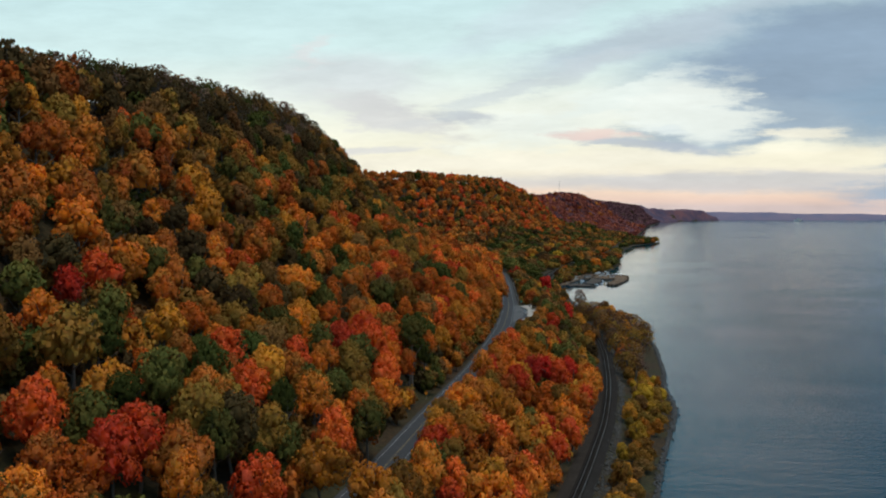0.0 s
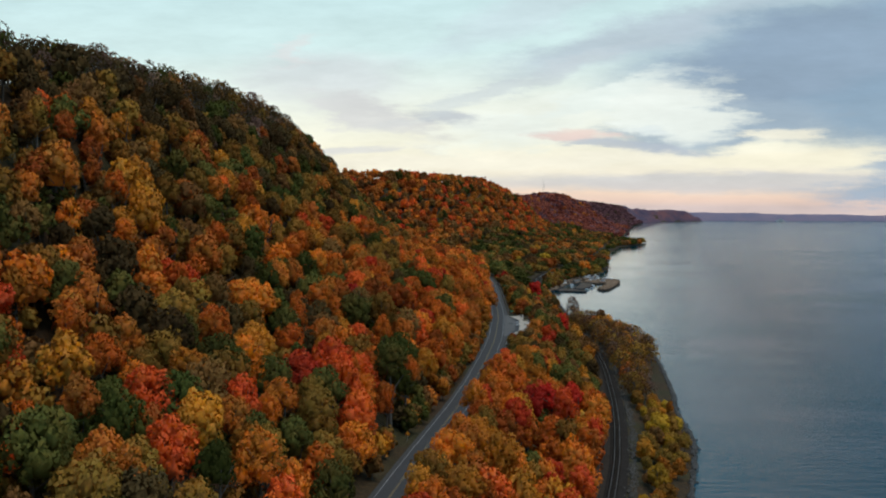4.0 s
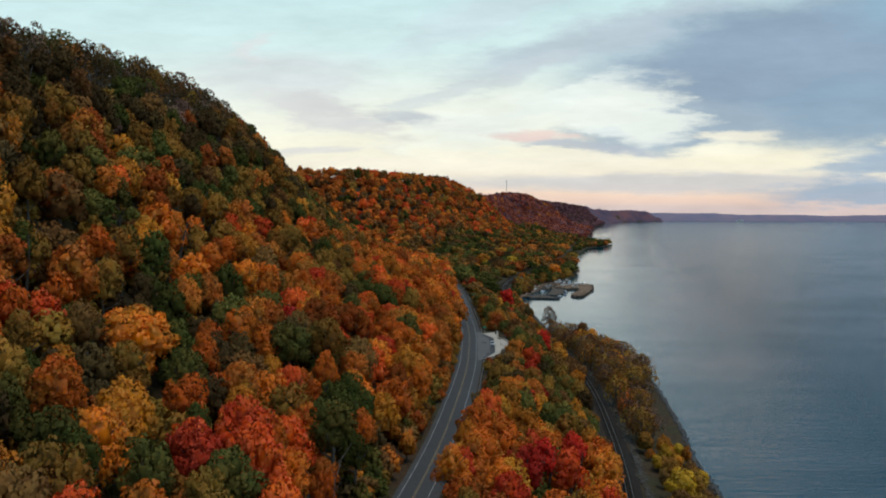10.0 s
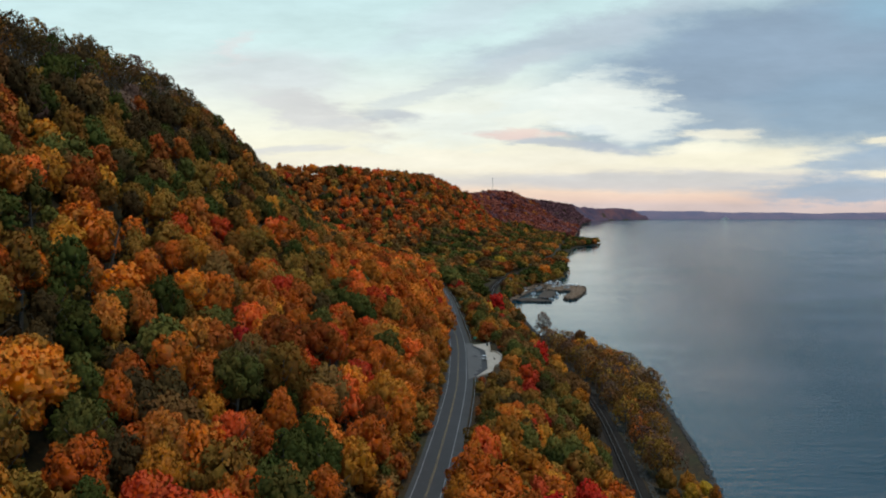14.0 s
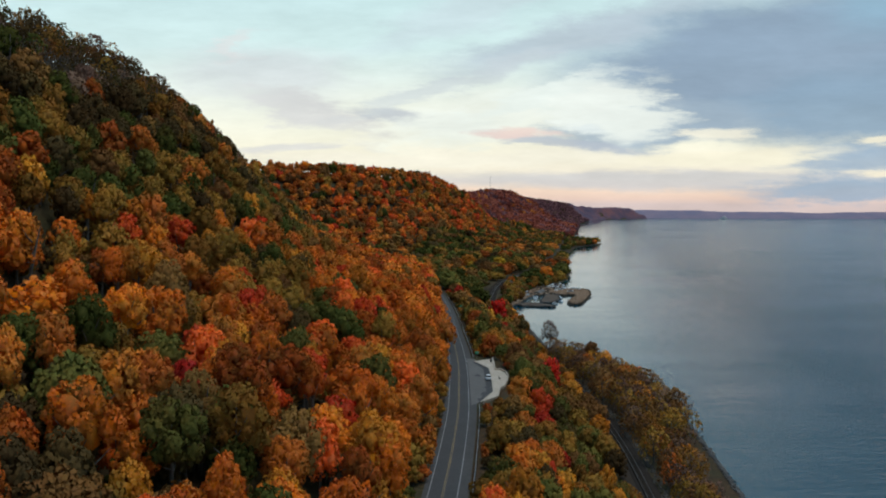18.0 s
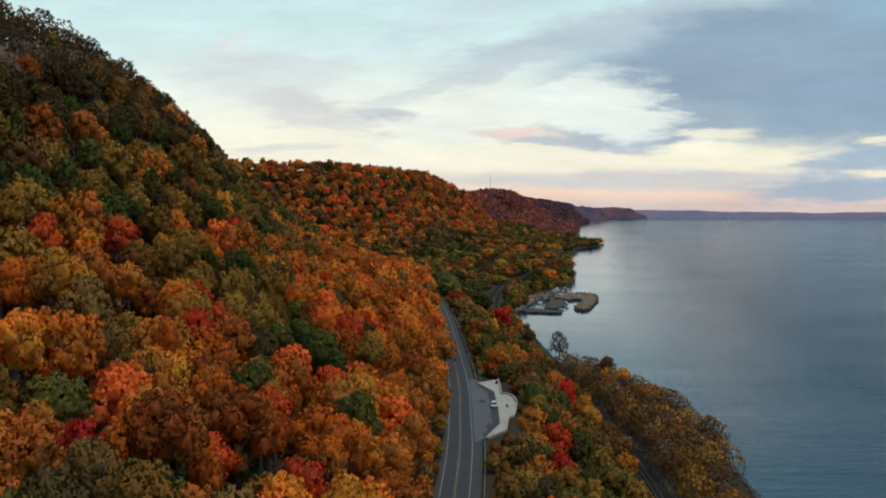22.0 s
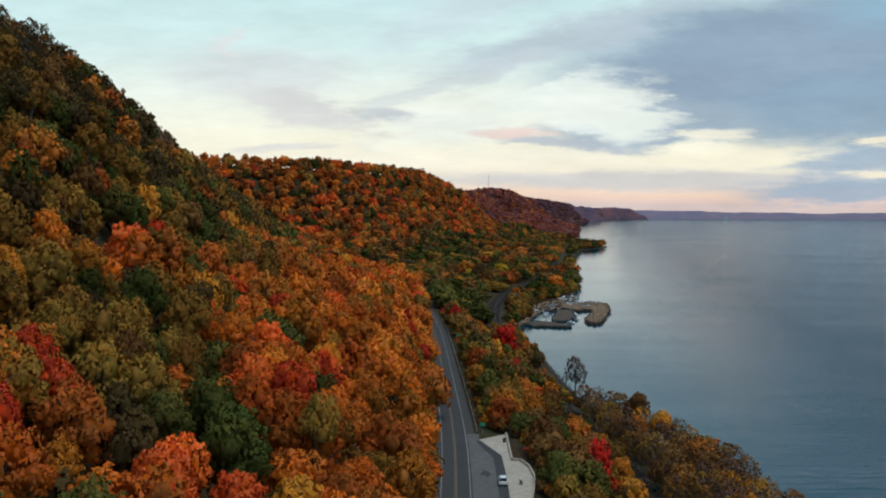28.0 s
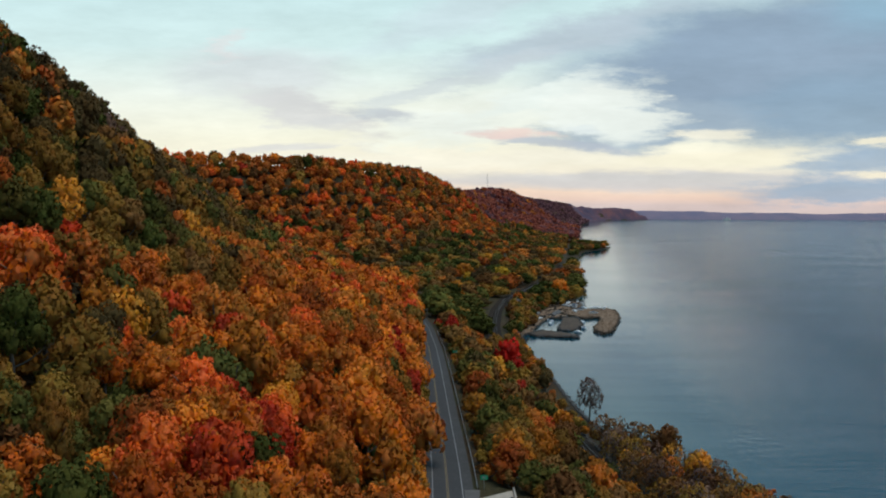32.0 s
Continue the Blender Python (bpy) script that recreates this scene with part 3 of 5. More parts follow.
def trunk_soup(seed, limbs, sides=5, twigs=0):
    """A trunk of unit height with limbs that rise into the crown."""
    r = np.random.default_rng(seed)
    lean = r.normal(0, 0.03, 2)
    pts = [(0, 0, -0.08), (lean[0], lean[1], 0.3), (lean[0] * 1.6, lean[1] * 1.5, 0.6), (lean[0] * 2, lean[1] * 2.4, 0.9)]
    parts = [tube(pts, (0.026, 0.020, 0.014, 0.005), sides)]
    for i in range(limbs):
        a, z = i * 2.4 + r.uniform(0, 1), 0.34 + 0.42 * i / max(limbs, 1)
        reach, top = r.uniform(0.15, 0.26), z + r.uniform(0.14, 0.26)
        base = np.array((lean[0] * (0.6 + z), lean[1] * (0.6 + z), z))
        tip = np.array((math.cos(a) * reach, math.sin(a) * reach, top))
        mid = base * 0.5 + tip * 0.5 + np.array((0, 0, -0.02))
        parts.append(tube([base, mid, tip], (0.011, 0.008, 0.003), max(3, sides - 1)))
        for j in range(twigs):
            t0 = mid * (1 - j / twigs) + tip * (j / twigs)
            t1 = t0 + r.normal(0, 0.06, 3) + np.array((math.cos(a) * 0.04, math.sin(a) * 0.04, 0.09))
            parts.append(tube([t0, t1], (0.004, 0.0015), 3))
    V, F, n = [], [], 0
    for v, f in parts:
        V.append(v)
        F.append(f + n)
        n += len(v)
    return np.concatenate(V), np.concatenate(F)


CROWNS = {
    "near": [crown_soup(210 + i, 2300, 0.048, 11 + i % 5, 12, 13) for i in range(12)],
    0: [crown_soup(10 + i, 950, 0.073, 10 + i % 5, 10, 11) for i in range(12)],
    1: [crown_soup(30 + i, 270, 0.128, 9 + i % 4, 9, 8, 0.08, 0.76) for i in range(10)],
    2: [crown_soup(130 + i, 120, 0.185, 8, 8, 6, 0.07, 0.88) for i in range(8)],
    3: [crown_soup(50 + i, 92, 0.20, 7 + i % 3, 7, 5, 0.06, 0.88) for i in range(10)],
    4: [crown_soup(70 + i, 56, 0.26, 6, 5, 4, 0.05, 0.9) for i in range(6)],
    "rim": [crown_soup(110 + i, 250, 0.080, 12, 0, 6) for i in range(6)],
    "thin": [crown_soup(90 + i, 560, 0.060, 14, 0, 8) for i in range(6)],
}
TRUNKS = {"near": [trunk_soup(80 + i, 6) for i in range(4)], "rim": [trunk_soup(60 + i, 4, 5) for i in range(4)], 0: [trunk_soup(i, 5) for i in range(4)], 1: [trunk_soup(20 + i, 3, 4) for i in range(4)], "thin": [trunk_soup(40 + i, 9, 4, 3) for i in range(4)]}


def scatter(x0, x1, y0, y1, gap, jitter=0.36):
    """Points of a shaken hexagonal grid."""
    out = []
    for j, y in enumerate(np.arange(y0, y1, gap * 0.866)):
        for x in np.arange(x0 + (j % 2) * gap / 2, x1, gap):
            out.append((x, y))
    out = np.array(out)
    return out + rng.uniform(-jitter, jitter, out.shape) * gap


def pick(mix):
    """One leaf colour out of a weighted mix."""
    names, w = zip(*mix)
    w = np.array(w) / sum(w)
    return names[int(np.searchsorted(np.cumsum(w), rng.random()))]


MID = (("orange", 38), ("rust", 20), ("gold", 10), ("olive", 15), ("green", 7), ("brown", 3), ("red", 4), ("deep", 3))
BLEND = (("orange", 20), ("rust", 26), ("gold", 16), ("olive", 26), ("brown", 6), ("green", 4), ("red", 2))
OLIVE = (("olive", 36), ("rust", 20), ("gold", 12), ("brown", 14), ("umber", 8), ("green", 6), ("deep", 4))
UNDER = (("olive", 38), ("brown", 20), ("umber", 14), ("green", 18), ("deep", 10))
HIGH = (("umber", 52), ("brown", 14), ("olive", 8), ("deep", 14), ("mauve", 10), ("rust", 2))
STRIP = (("orange", 44), ("rust", 10), ("gold", 20), ("red", 10), ("olive", 11), ("green", 5))
STRIP_FAR = (("olive", 34), ("brown", 24), ("green", 14), ("rust", 14), ("umber", 6), ("gold", 5), ("crimson", 3))
SHORE = (("brown", 38), ("mauve", 24), ("olive", 24), ("gold", 7), ("rust", 7))
SHORE_NEAR = (("olive", 40), ("gold", 25), ("yellow", 15), ("brown", 20))
FAR_TOP = (("red", 13), ("rust", 46), ("orange", 13), ("brown", 15), ("olive", 6), ("deep", 7))
FAR_FOOT = (("deep", 18), ("olive", 32), ("green", 18), ("brown", 16), ("mauve", 4), ("rust", 6), ("gold", 5), ("orange", 1))
FAR_GREEN = (("deep", 46), ("green", 22), ("umber", 14), ("olive", 18))
FAR_WARM = (("brown", 38), ("umber", 12), ("rust", 22), ("olive", 20), ("gold", 8))
# farthest woods, their haze painted into the leaves
HAZE = (("haze_violet", 90), ("mauve", 10))
MELLOW = (("orange", 54), ("rust", 26), ("gold", 7), ("red", 6), ("olive", 5), ("green", 2))
# mid-distance woods, mostly leaves with haze in their colour
HALF_HAZE = (("haze_red", 72), ("haze_violet", 22), ("rust", 6))
SHADY = (("olive", 30), ("umber", 22), ("green", 16), ("deep", 14), ("brown", 12), ("rust", 6))

TREE_THINGS = 290

# trees that stand out: x, y, height of the top, crown radius, kind
SPECIAL = []


def stand(kind, radius, *places):
    for x, y, top in places:
        SPECIAL.append((x, y, top, radius, kind))


stand("red", 6.0, (-34, 231, 46.5), (-31, 226, 44), (-67, 151, 44))
stand("crimson", 4.8, (-42, 310, 51), (-39, 222, 45), (14.5, 272, 27))
stand("scarlet", 5.2, (40, 470, 21.5))
stand("red", 4.4, (9.6, 251, 28.5), (24, 276, 25), (-28.7, 420, 50.5), (-71, 365, 74))
stand("yellow", 4.6, (57, 308, 10.5))
stand("scarlet", 6.0, (36.5, 652, 21.5))
stand("green", 4.6, (-21.8, 245, 43))
stand("deep", 6.5, (-24, 389, 50))
stand("orange", 8.0, (-59, 254, 57.5))
stand("orange", 6.5, (-68, 314, 64), (-60, 458, 70), (-27, 366, 48.5))
stand("red", 5, (-66.1, 121, 49.6), (-53.8, 121, 44.3), (-52.8, 128, 44.5), (-46.2, 165, 44.6), (-26.7, 222, 36.5), (-29.7, 170, 33.9), (-35.7, 136, 33.9), (10.5, 200, 16.3), (-55.9, 180, 49.5), (-9.2, 180, 28.3), (-43.8, 192, 45.2))
stand("red", 5, (-20.3, 329, 40.5), (-29.4, 242, 40.8), (-28.2, 349, 46.4), (-29.3, 381, 48.2), (-21.5, 316, 40.5), (-29.2, 375, 47.9), (-21.0, 379, 44.2), (-65.4, 486, 71.6), (28.8, 412, 23.5), (-45.6, 387, 55.5), (-20.2, 449, 46.2), (-65.1, 466, 70.9), (-19.9, 444, 46.0), (-27.7, 528, 50.1), (-65.3, 471, 71.2))
stand("crimson", 3.4, (-81.6, 160, 64.0), (-46.2, 331, 53.6), (18.6, 302, 22.1), (-4.9, 625, 33.8), (-6.3, 593, 35.9), (26.5, 469, 20.5), (-6.9, 562, 37.0), (0.0, 538, 32.2))
stand("gold", 5, (-68.4, 176, 55.7), (-61.6, 261, 57.9), (-51.1, 226, 50.2), (-2.7, 201, 26.6), (2.4, 229, 26.0), (-28.3, 153, 32.2), (-54.2, 194, 49.6), (-49.2, 221, 49.1), (-46.4, 177, 45.5), (-16.9, 290, 34.2), (-43.6, 344, 53.0), (46.6, 463, 14.9))
stand("yellow", 3.0, (47.5, 259, 9.4))
stand("gold", 5.2, (22.5, 500, 27))
stand("gold", 3.6, (48.3, 478, 15))
stand("yellow", 6, (39.1, 1019, 18.7))
stand("deep", 5, (-72.2, 155, 56.1), (-55.5, 168, 48.7), (-23.9, 283, 39.9), (-54.6, 262, 54.1), (-51.2, 182, 47.7), (-25.2, 271, 40.0), (-62.1, 279, 59.4), (-76.4, 415, 79.9), (-72.5, 489, 78.1), (-75.5, 409, 78.4), (-65.6, 533, 71.2), (-18.8, 432, 45.1), (-31.2, 405, 49.8))
stand("green", 4.5, (-85.4, 150, 66.2), (-59.4, 126, 47.1), (-42.1, 211, 45.6), (-24.8, 183, 32.2), (-43.6, 138, 41.1), (-9.4, 169, 27.7), (-32.9, 219, 41.7), (-32.2, 362, 48.8), (-32.5, 357, 48.7), (-34.0, 393, 50.7), (-74.1, 482, 79.9), (-55.0, 480, 63.6), (21.4, 548, 27.2), (40.9, 580, 14.6))
stand("orange", 8.5, (111, 983, 16), (37, 999, 15))
stand("olive", 7.5, (121, 967, 13), (95, 1100, 18), (7, 1078, 20))
stand("green", 8.0, (42, 905, 17), (64, 985, 15), (20, 960, 16))
stand("gold", 9.5, (38, 1078, 22))
stand("deep", 5.0, (84, 905, 11.5), (60, 826, 9.5))
stand("olive", 5.5, (72, 884, 11.5), (64, 846, 10.5), (92, 927, 11.5))
stand("brown", 4.5, (69, 866, 9), (78, 896, 8))
stand("gold", 6.0, (104, 1100, 17))
stand("yellow", 8.5, (72, 1068, 20))
stand("green", 8.5, (96, 1122, 21), (82, 1226, 22), (5, 1060, 21))
stand("gold", 3.6, (44, 563, 15), (44, 516, 15.5), (72, 527, 14))
stand("brown", 4.6, (71, 551, 14))

for i, y in enumerate(range(636, 800, 10)):
    SPECIAL.append((float(road_x(y)) - 6.2 - 1.2 * (i % 2), y, 30 + 2 * (i % 3), 4.8 + 0.5 * (i % 2), ("orange", "rust", "olive", "gold", "green", "red", "rust")[i % 7]))

for i, y in enumerate(range(688, 760, 9)):
    SPECIAL.append((float(road_x(y)) - 4.9, y, 33 + 2 * (i % 2), 5.4 + 0.5 * (i % 3), ("rust", "orange", "olive", "red")[i % 4]))

stand("scarlet", 4.0, (20, 287, 24), (29, 302, 21.5))
stand("orange", 6.2, (10, 285, 30))
stand("red", 5.2, (8, 308, 30.5), (-7, 554, 38))
stand("gold", 5.5, (4, 222, 28))

trees = []  # x, y, foot, top, radius, kind, detail


def reach(x, y, top):
    """About how near the walk comes to a treetop while it is in view."""
    return math.hypot(x - 2, max(1.8 * abs(x), 2.8 * (75 - top), y - 324))


def detail_at(x, y, top):
    """Finer crowns for trees that the walk passes at closer range."""
    d = reach(x, y, top)
    return "near" if d < 140 else 0 if d < 240 else 1 if d < 420 else 2


def grow(pts, mix, radius, tall, detail=None):
    pts = np.asarray(pts)
    z = height(pts[:, 0], pts[:, 1])
    for (x, y), g in zip(pts, z):
        if any((x - a) ** 2 + (y - b) ** 2 < (0.7 * rr + 1.6) ** 2 for a, b, _, rr, _ in SPECIAL):
            continue
        r = rng.uniform(*radius)
        m = mix(x, y, g) if callable(mix) else mix
        top = g + rng.uniform(*tall) * (0.75 + 0.25 * r / radius[1])
        trees.append((x, y, g, top, r, pick(m), detail_at(x, y, top) if detail is None else detail(y) if callable(detail) else detail))


def keep(pts, test):
    return pts[test(pts[:, 0], pts[:, 1])]


def clumps(x, y, scale):
    return noise.noise(Vector((x / scale, y / scale, 0.3)))


PATCHES = ((-39, 390), (-45, 405), (-45, 421), (-38, 400), (-34, 386), (-66, 292), (-61, 251), (-51, 250), (-56, 231), (-60, 294), (-59, 314), (-54, 284), (-47, 412), (-41, 404), (-88, 153), (-77, 159), (-47, 194), (-45, 141), (-52, 430), (-47, 408), (-44, 436), (-89, 424), (-65, 290), (-55, 351), (-47, 221), (-36, 298), (-43, 270), (-62, 277), (-85, 219), (-66, 208), (-90, 172), (-41, 159), (-54, 319), (-51, 448), (-37, 430), (-43, 476))


def slope_mix(x, y, g):
    s = road_x(y) - x
    if any((x - a) ** 2 + (y - b) ** 2 < 60 for a, b in PATCHES):
        return SHADY
    k = s + 26 * clumps(x, y, 45) + 14 * clumps(x, y, 17)
    limit = float(np.interp(y, (180, 300, 420, 520), (92, 78, 66, 60)))
    if s > 104 + 10 * clumps(x, y, 20) and (y > 175 or s > 126):
        return HIGH
    if k > limit + 14:
        return SHADY if y > 330 else OLIVE
    if k > limit + 5:
        return OLIVE
    return BLEND if k > limit - 8 else MELLOW if y > 315 + 40 * clumps(x, y, 60) else MID


def verge(y):
    """Where the woods begin beside the road: farther back before the bend."""
    return np.interp(y, (100, 240, 330, 440, 490, 560, 620, 900), (11.0, 8.6, 7.2, 6.8, 6.2, 5.8, 4.7, 4.5))


def near_slope(x, y):
    s = road_x(y) - x
    return (s > verge(y)) & (s < 82)


def high_slope(x, y):
    return (road_x(y) - x >= 82) & (road_x(y) - x < 118)


base = scatter(-190, 5, 84, 560, 7.3, 0.44)
grow(keep(base, near_slope), slope_mix, (2.7, 6.0), (10, 19.5))
grow(keep(base, high_slope), slope_mix, (2.7, 5.6), (10, 18))
under = scatter(-190, 5, 84, 560, 7.3, 0.44)
grow(keep(under, lambda x, y: near_slope(x, y) | high_slope(x, y)), UNDER, (2.4, 3.8), (5.5, 9.5), 1)
rim = scatter(-200, -70, 84, 700, 6.0)
grow(keep(rim, lambda x, y: (road_x(y) - x >= 116) & (x > -168)), HIGH, (2.6, 4.6), (10.5, 18), "rim")
base = scatter(-190, 5, 560, 900, 7.8)
grow(keep(base, lambda x, y: (road_x(y) - x > verge(y) + 0.6) & (x > -175)), slope_mix, (3.9, 6.0), (11, 17.5))

shrubs = scatter(-60, 20, 84, 720, 4.2)
grow(keep(shrubs, lambda x, y: (road_x(y) - x > np.maximum(verge(y) - 2.5, 5.2)) & (road_x(y) - x < verge(y) + 4)), OLIVE, (1.6, 3.0), (3.5, 8), 1)
shrubs = scatter(-40, 40, 84, 720, 3.6)
grow(keep(shrubs, lambda x, y: (x - road_x(y) > lot_reach(y) + 0.8) & (x - road_x(y) < lot_reach(y) + 5)), STRIP_FAR, (1.2, 2.3), (2.0, 4.5), 1)
strip = scatter(-40, 60, 84, 720, 6.2, 0.42)


def strip_ok(x, y):
    return (x > road_x(y) + np.where(y < 400, np.interp(y, (200, 260), (8.2, 8.8)), lot_reach(y) + 3.0)) & (x < rail_x(y) - np.interp(y, (400, 440), (6.0, 3.4)))


grow(keep(strip, lambda x, y: strip_ok(x, y) & (y < 340)), lambda x, y, g: STRIP if y < 330 + 40 * clumps(x, y, 30) else STRIP_FAR, (2.6, 5.2), (9.0, 15.0))
grow(keep(strip, lambda x, y: strip_ok(x, y) & (y >= 340) & (y < 420) & (x > road_x(y) + 12)), lambda x, y, g: STRIP if y < 365 + 40 * clumps(x, y, 30) else STRIP_FAR, (2.4, 4.4), (6.5, 10.5))
grow(keep(strip, lambda x, y: strip_ok(x, y) & (y >= 420)), STRIP_FAR, (3.0, 5.2), (6, 12))
bank = scatter(0, 95, 84, 760, 5.4)


def bank_ok(x, y):
    return (x > rail_x(y) + np.interp(y, (350, 430), (7.5, 3.5))) & (x < shore_x(y) - 2.5)


grow(keep(bank, lambda x, y: bank_ok(x, y) & (y < 350) & (x > shore_x(y) - 15)), SHORE_NEAR, (1.6, 3.4), (4, 8), 0)
grow(keep(bank, lambda x, y: bank_ok(x, y) & (y >= 350) & (y < 566) & (x < shore_x(y) - np.interp(y, (420, 450), (9.5, 2.5)))), SHORE, (3.0, 5.2), (7.5, 13.5), "thin")
grow(keep(bank, lambda x, y: bank_ok(x, y) & (y >= 566) & (y < 622) & (x < rail_x(y) + 8)), OLIVE, (1.4, 2.4), (2.5, 5), 1)
grow(keep(bank, lambda x, y: (x > rail_x(y) + 3) & (x < shore_x(y) - 4) & (y >= 640) & (y < 765)), STRIP_FAR, (2.2, 3.6), (5.5, 9.5), 1)
flats = scatter(-60, 260, 740, 1500, 14.5)


def flat_ok(x, y):
    return (x > road_x(y) + 10) & (x < shore_x(y) - 6) & ((x < rail_x(y) - 8) | (x > rail_x(y) + np.interp(y, (860, 960, 1350, 1450), (8, 11, 11, 9)))) | (x < road_x(y) - 10) & (x > foot_b(y)) & (y > 900)


grow(keep(flats, lambda x, y: flat_ok(x, y) & ~((x > 74) & (y < 935) & (y > 780) | (x > 50) & (y < 830) | (x > rail_x(y) + 6) & (x < rail_x(y) + 20) & (y > 850) & (y < 990))), lambda x, y, g: FAR_GREEN if clumps(x, y, 55) > 0.0 else FAR_WARM, (7.0, 11.5), (8, 14.5), lambda y: 1 if y < 1160 else 2)


def foot_mix(x, y, g):
    """Dark green groves and warmer ones by turns."""
    return FAR_GREEN if clumps(x, y, 55) + 0.5 * clumps(x, y, 90) > 0.02 else FAR_WARM


def far_mix(x, y, g):
    k = g + 24 * clumps(x, y, 70)
    return foot_mix(x, y, g) if k < 27 else FAR_TOP if y < 1900 + 300 * clumps(x, y, 200) else HALF_HAZE


yard = scatter(50, 118, 796, 960, 7.0)
for x, y in keep(yard, lambda x, y: (x < np.interp(y, (796, 830, 865, 900, 960), (62, 72, 77, 92, 120))) & (x > rail_x(y) + 7)):
    if rng.random() < 0.85:
        trees.append((x, y, 1.4, rng.uniform(6, 11), rng.uniform(2.4, 4.8), pick(FAR_FOOT), 2))
far = scatter(-700, 330, 860, 2050, 11.0, 0.42)


def far_slope(x, y):
    return (x < foot_b(y)) & (x > top_b(y) - 26) & ~((road_x(y) - x < 175) & (y < 900))


grow(keep(far, lambda x, y: far_slope(x, y) & (height(x, y) > 24)), far_mix, (4.6, 8.4), (9, 17.5), 3)
far = scatter(-400, 330, 860, 2050, 14.5, 0.42)
grow(keep(far, lambda x, y: far_slope(x, y) & (height(x, y) <= 24)), far_mix, (6.6, 10.5), (9, 16), 3)
far = scatter(100, 330, 1500, 2050, 11)
grow(keep(far, lambda x, y: (x >= foot_b(y)) & (x < shore_x(y) - 5) & (np.abs(x - rail_x(y)) > 7)), foot_mix, (5.2, 7.8), (9, 13), 3)
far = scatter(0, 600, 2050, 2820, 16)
grow(keep(far, lambda x, y: (x > top_b(y) - 30) & (x < shore_x(y) - 8)), HALF_HAZE, (9, 14), (11, 17), 4)
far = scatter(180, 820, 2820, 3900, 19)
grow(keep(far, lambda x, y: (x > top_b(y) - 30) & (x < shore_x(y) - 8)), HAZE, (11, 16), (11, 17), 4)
back = scatter(-330, 10, -380, 84, 12.0)
grow(keep(back, lambda x, y: (road_x(y) - x > 13) & (road_x(y) - x < 170)), slope_mix, (5.0, 7.0), (11, 18), 2)
back = scatter(-140, 20, -380, 84, 9.0)
grow(keep(back, lambda x, y: (x > road_x(y) + 10) & (x < rail_x(y) - 9)), STRIP, (3.4, 5.0), (7, 11), 2)
for x, y, top, r, kind in SPECIAL:
    trees.append((x, y, float(height(x, y)), top, r, kind, detail_at(x, y, top) if y < 700 else 1))

LABELS = {
    "orange": "broad maple with bright orange autumn leaves on the wooded slope",
    "rust": "hillside tree with rust-brown autumn leaves",
    "gold": "spreading tree with golden-orange autumn leaves",
    "red": "maple with fiery red autumn leaves",
    "crimson": "maple with deep crimson autumn leaves",
    "olive": "tree with dull olive and tan autumn leaves",
    "green": "tree still in green leaf among autumn colours",
    "deep": "dark green tree among orange autumn trees",
    "brown": "tree with faded brown leaves",
    "mauve": "nearly bare tree with faded mauve-brown leaves",
    "haze_red": "far tree with distance haze painted into its red leaves",
    "scarlet": "lone maple with vivid scarlet leaves near the lake bank",
    "haze_violet": "distant tree with violet haze painted into its leaves",
    "umber": "dark, nearly leafless tree near the bluff's rim",
    "yellow": "shore tree with clear yellow autumn leaves",
}


def tree_thing(t, shared={}):
    """One tree as a thing of its own: trunk and crown."""
    x, y, g, top, r, kind, detail = t
    key = (detail, int(rng.integers(0, 4)), int(rng.integers(0, len(CROWNS[detail]))))
    if ("t", key[0], key[1]) not in shared:
        V, F = TRUNKS[detail][key[1]]
        shared["t", key[0], key[1]] = soup("trunk", V, F, [BARK], smooth_it=True)
    if ("c", key[0], key[2]) not in shared:
        Q, S = CROWNS[detail][key[2]]
        shared["c", key[0], key[2]] = soup("crown", Q.reshape(-1, 3), np.arange(len(Q) * 4).reshape(-1, 4), [LEAF["orange"]], normals=S.reshape(-1, 3))
    ob = thing("tree", LABELS[kind], "tree", (x, y, g), rng.uniform(0, 360), group="autumn trees beside the road")
    tr = new("trunk", shared["t", key[0], key[1]])
    tr.parent, tr.scale = ob, ((top - g), (top - g), (top - g) * 0.92)
    cr = new("crown", shared["c", key[0], key[2]])
    hz = (top - g) * 0.30 if detail == "rim" else min((top - g) * 0.55, max(r * 1.35, 5.0))
    wide = rng.uniform(0.86, 1.16)
    cr.parent, cr.scale, cr.location = ob, (r * wide, r / wide, hz), (0, 0, top - g - hz * 0.97)
    cr.material_slots[0].link = "OBJECT"
    cr.material_slots[0].material = LEAF[kind]


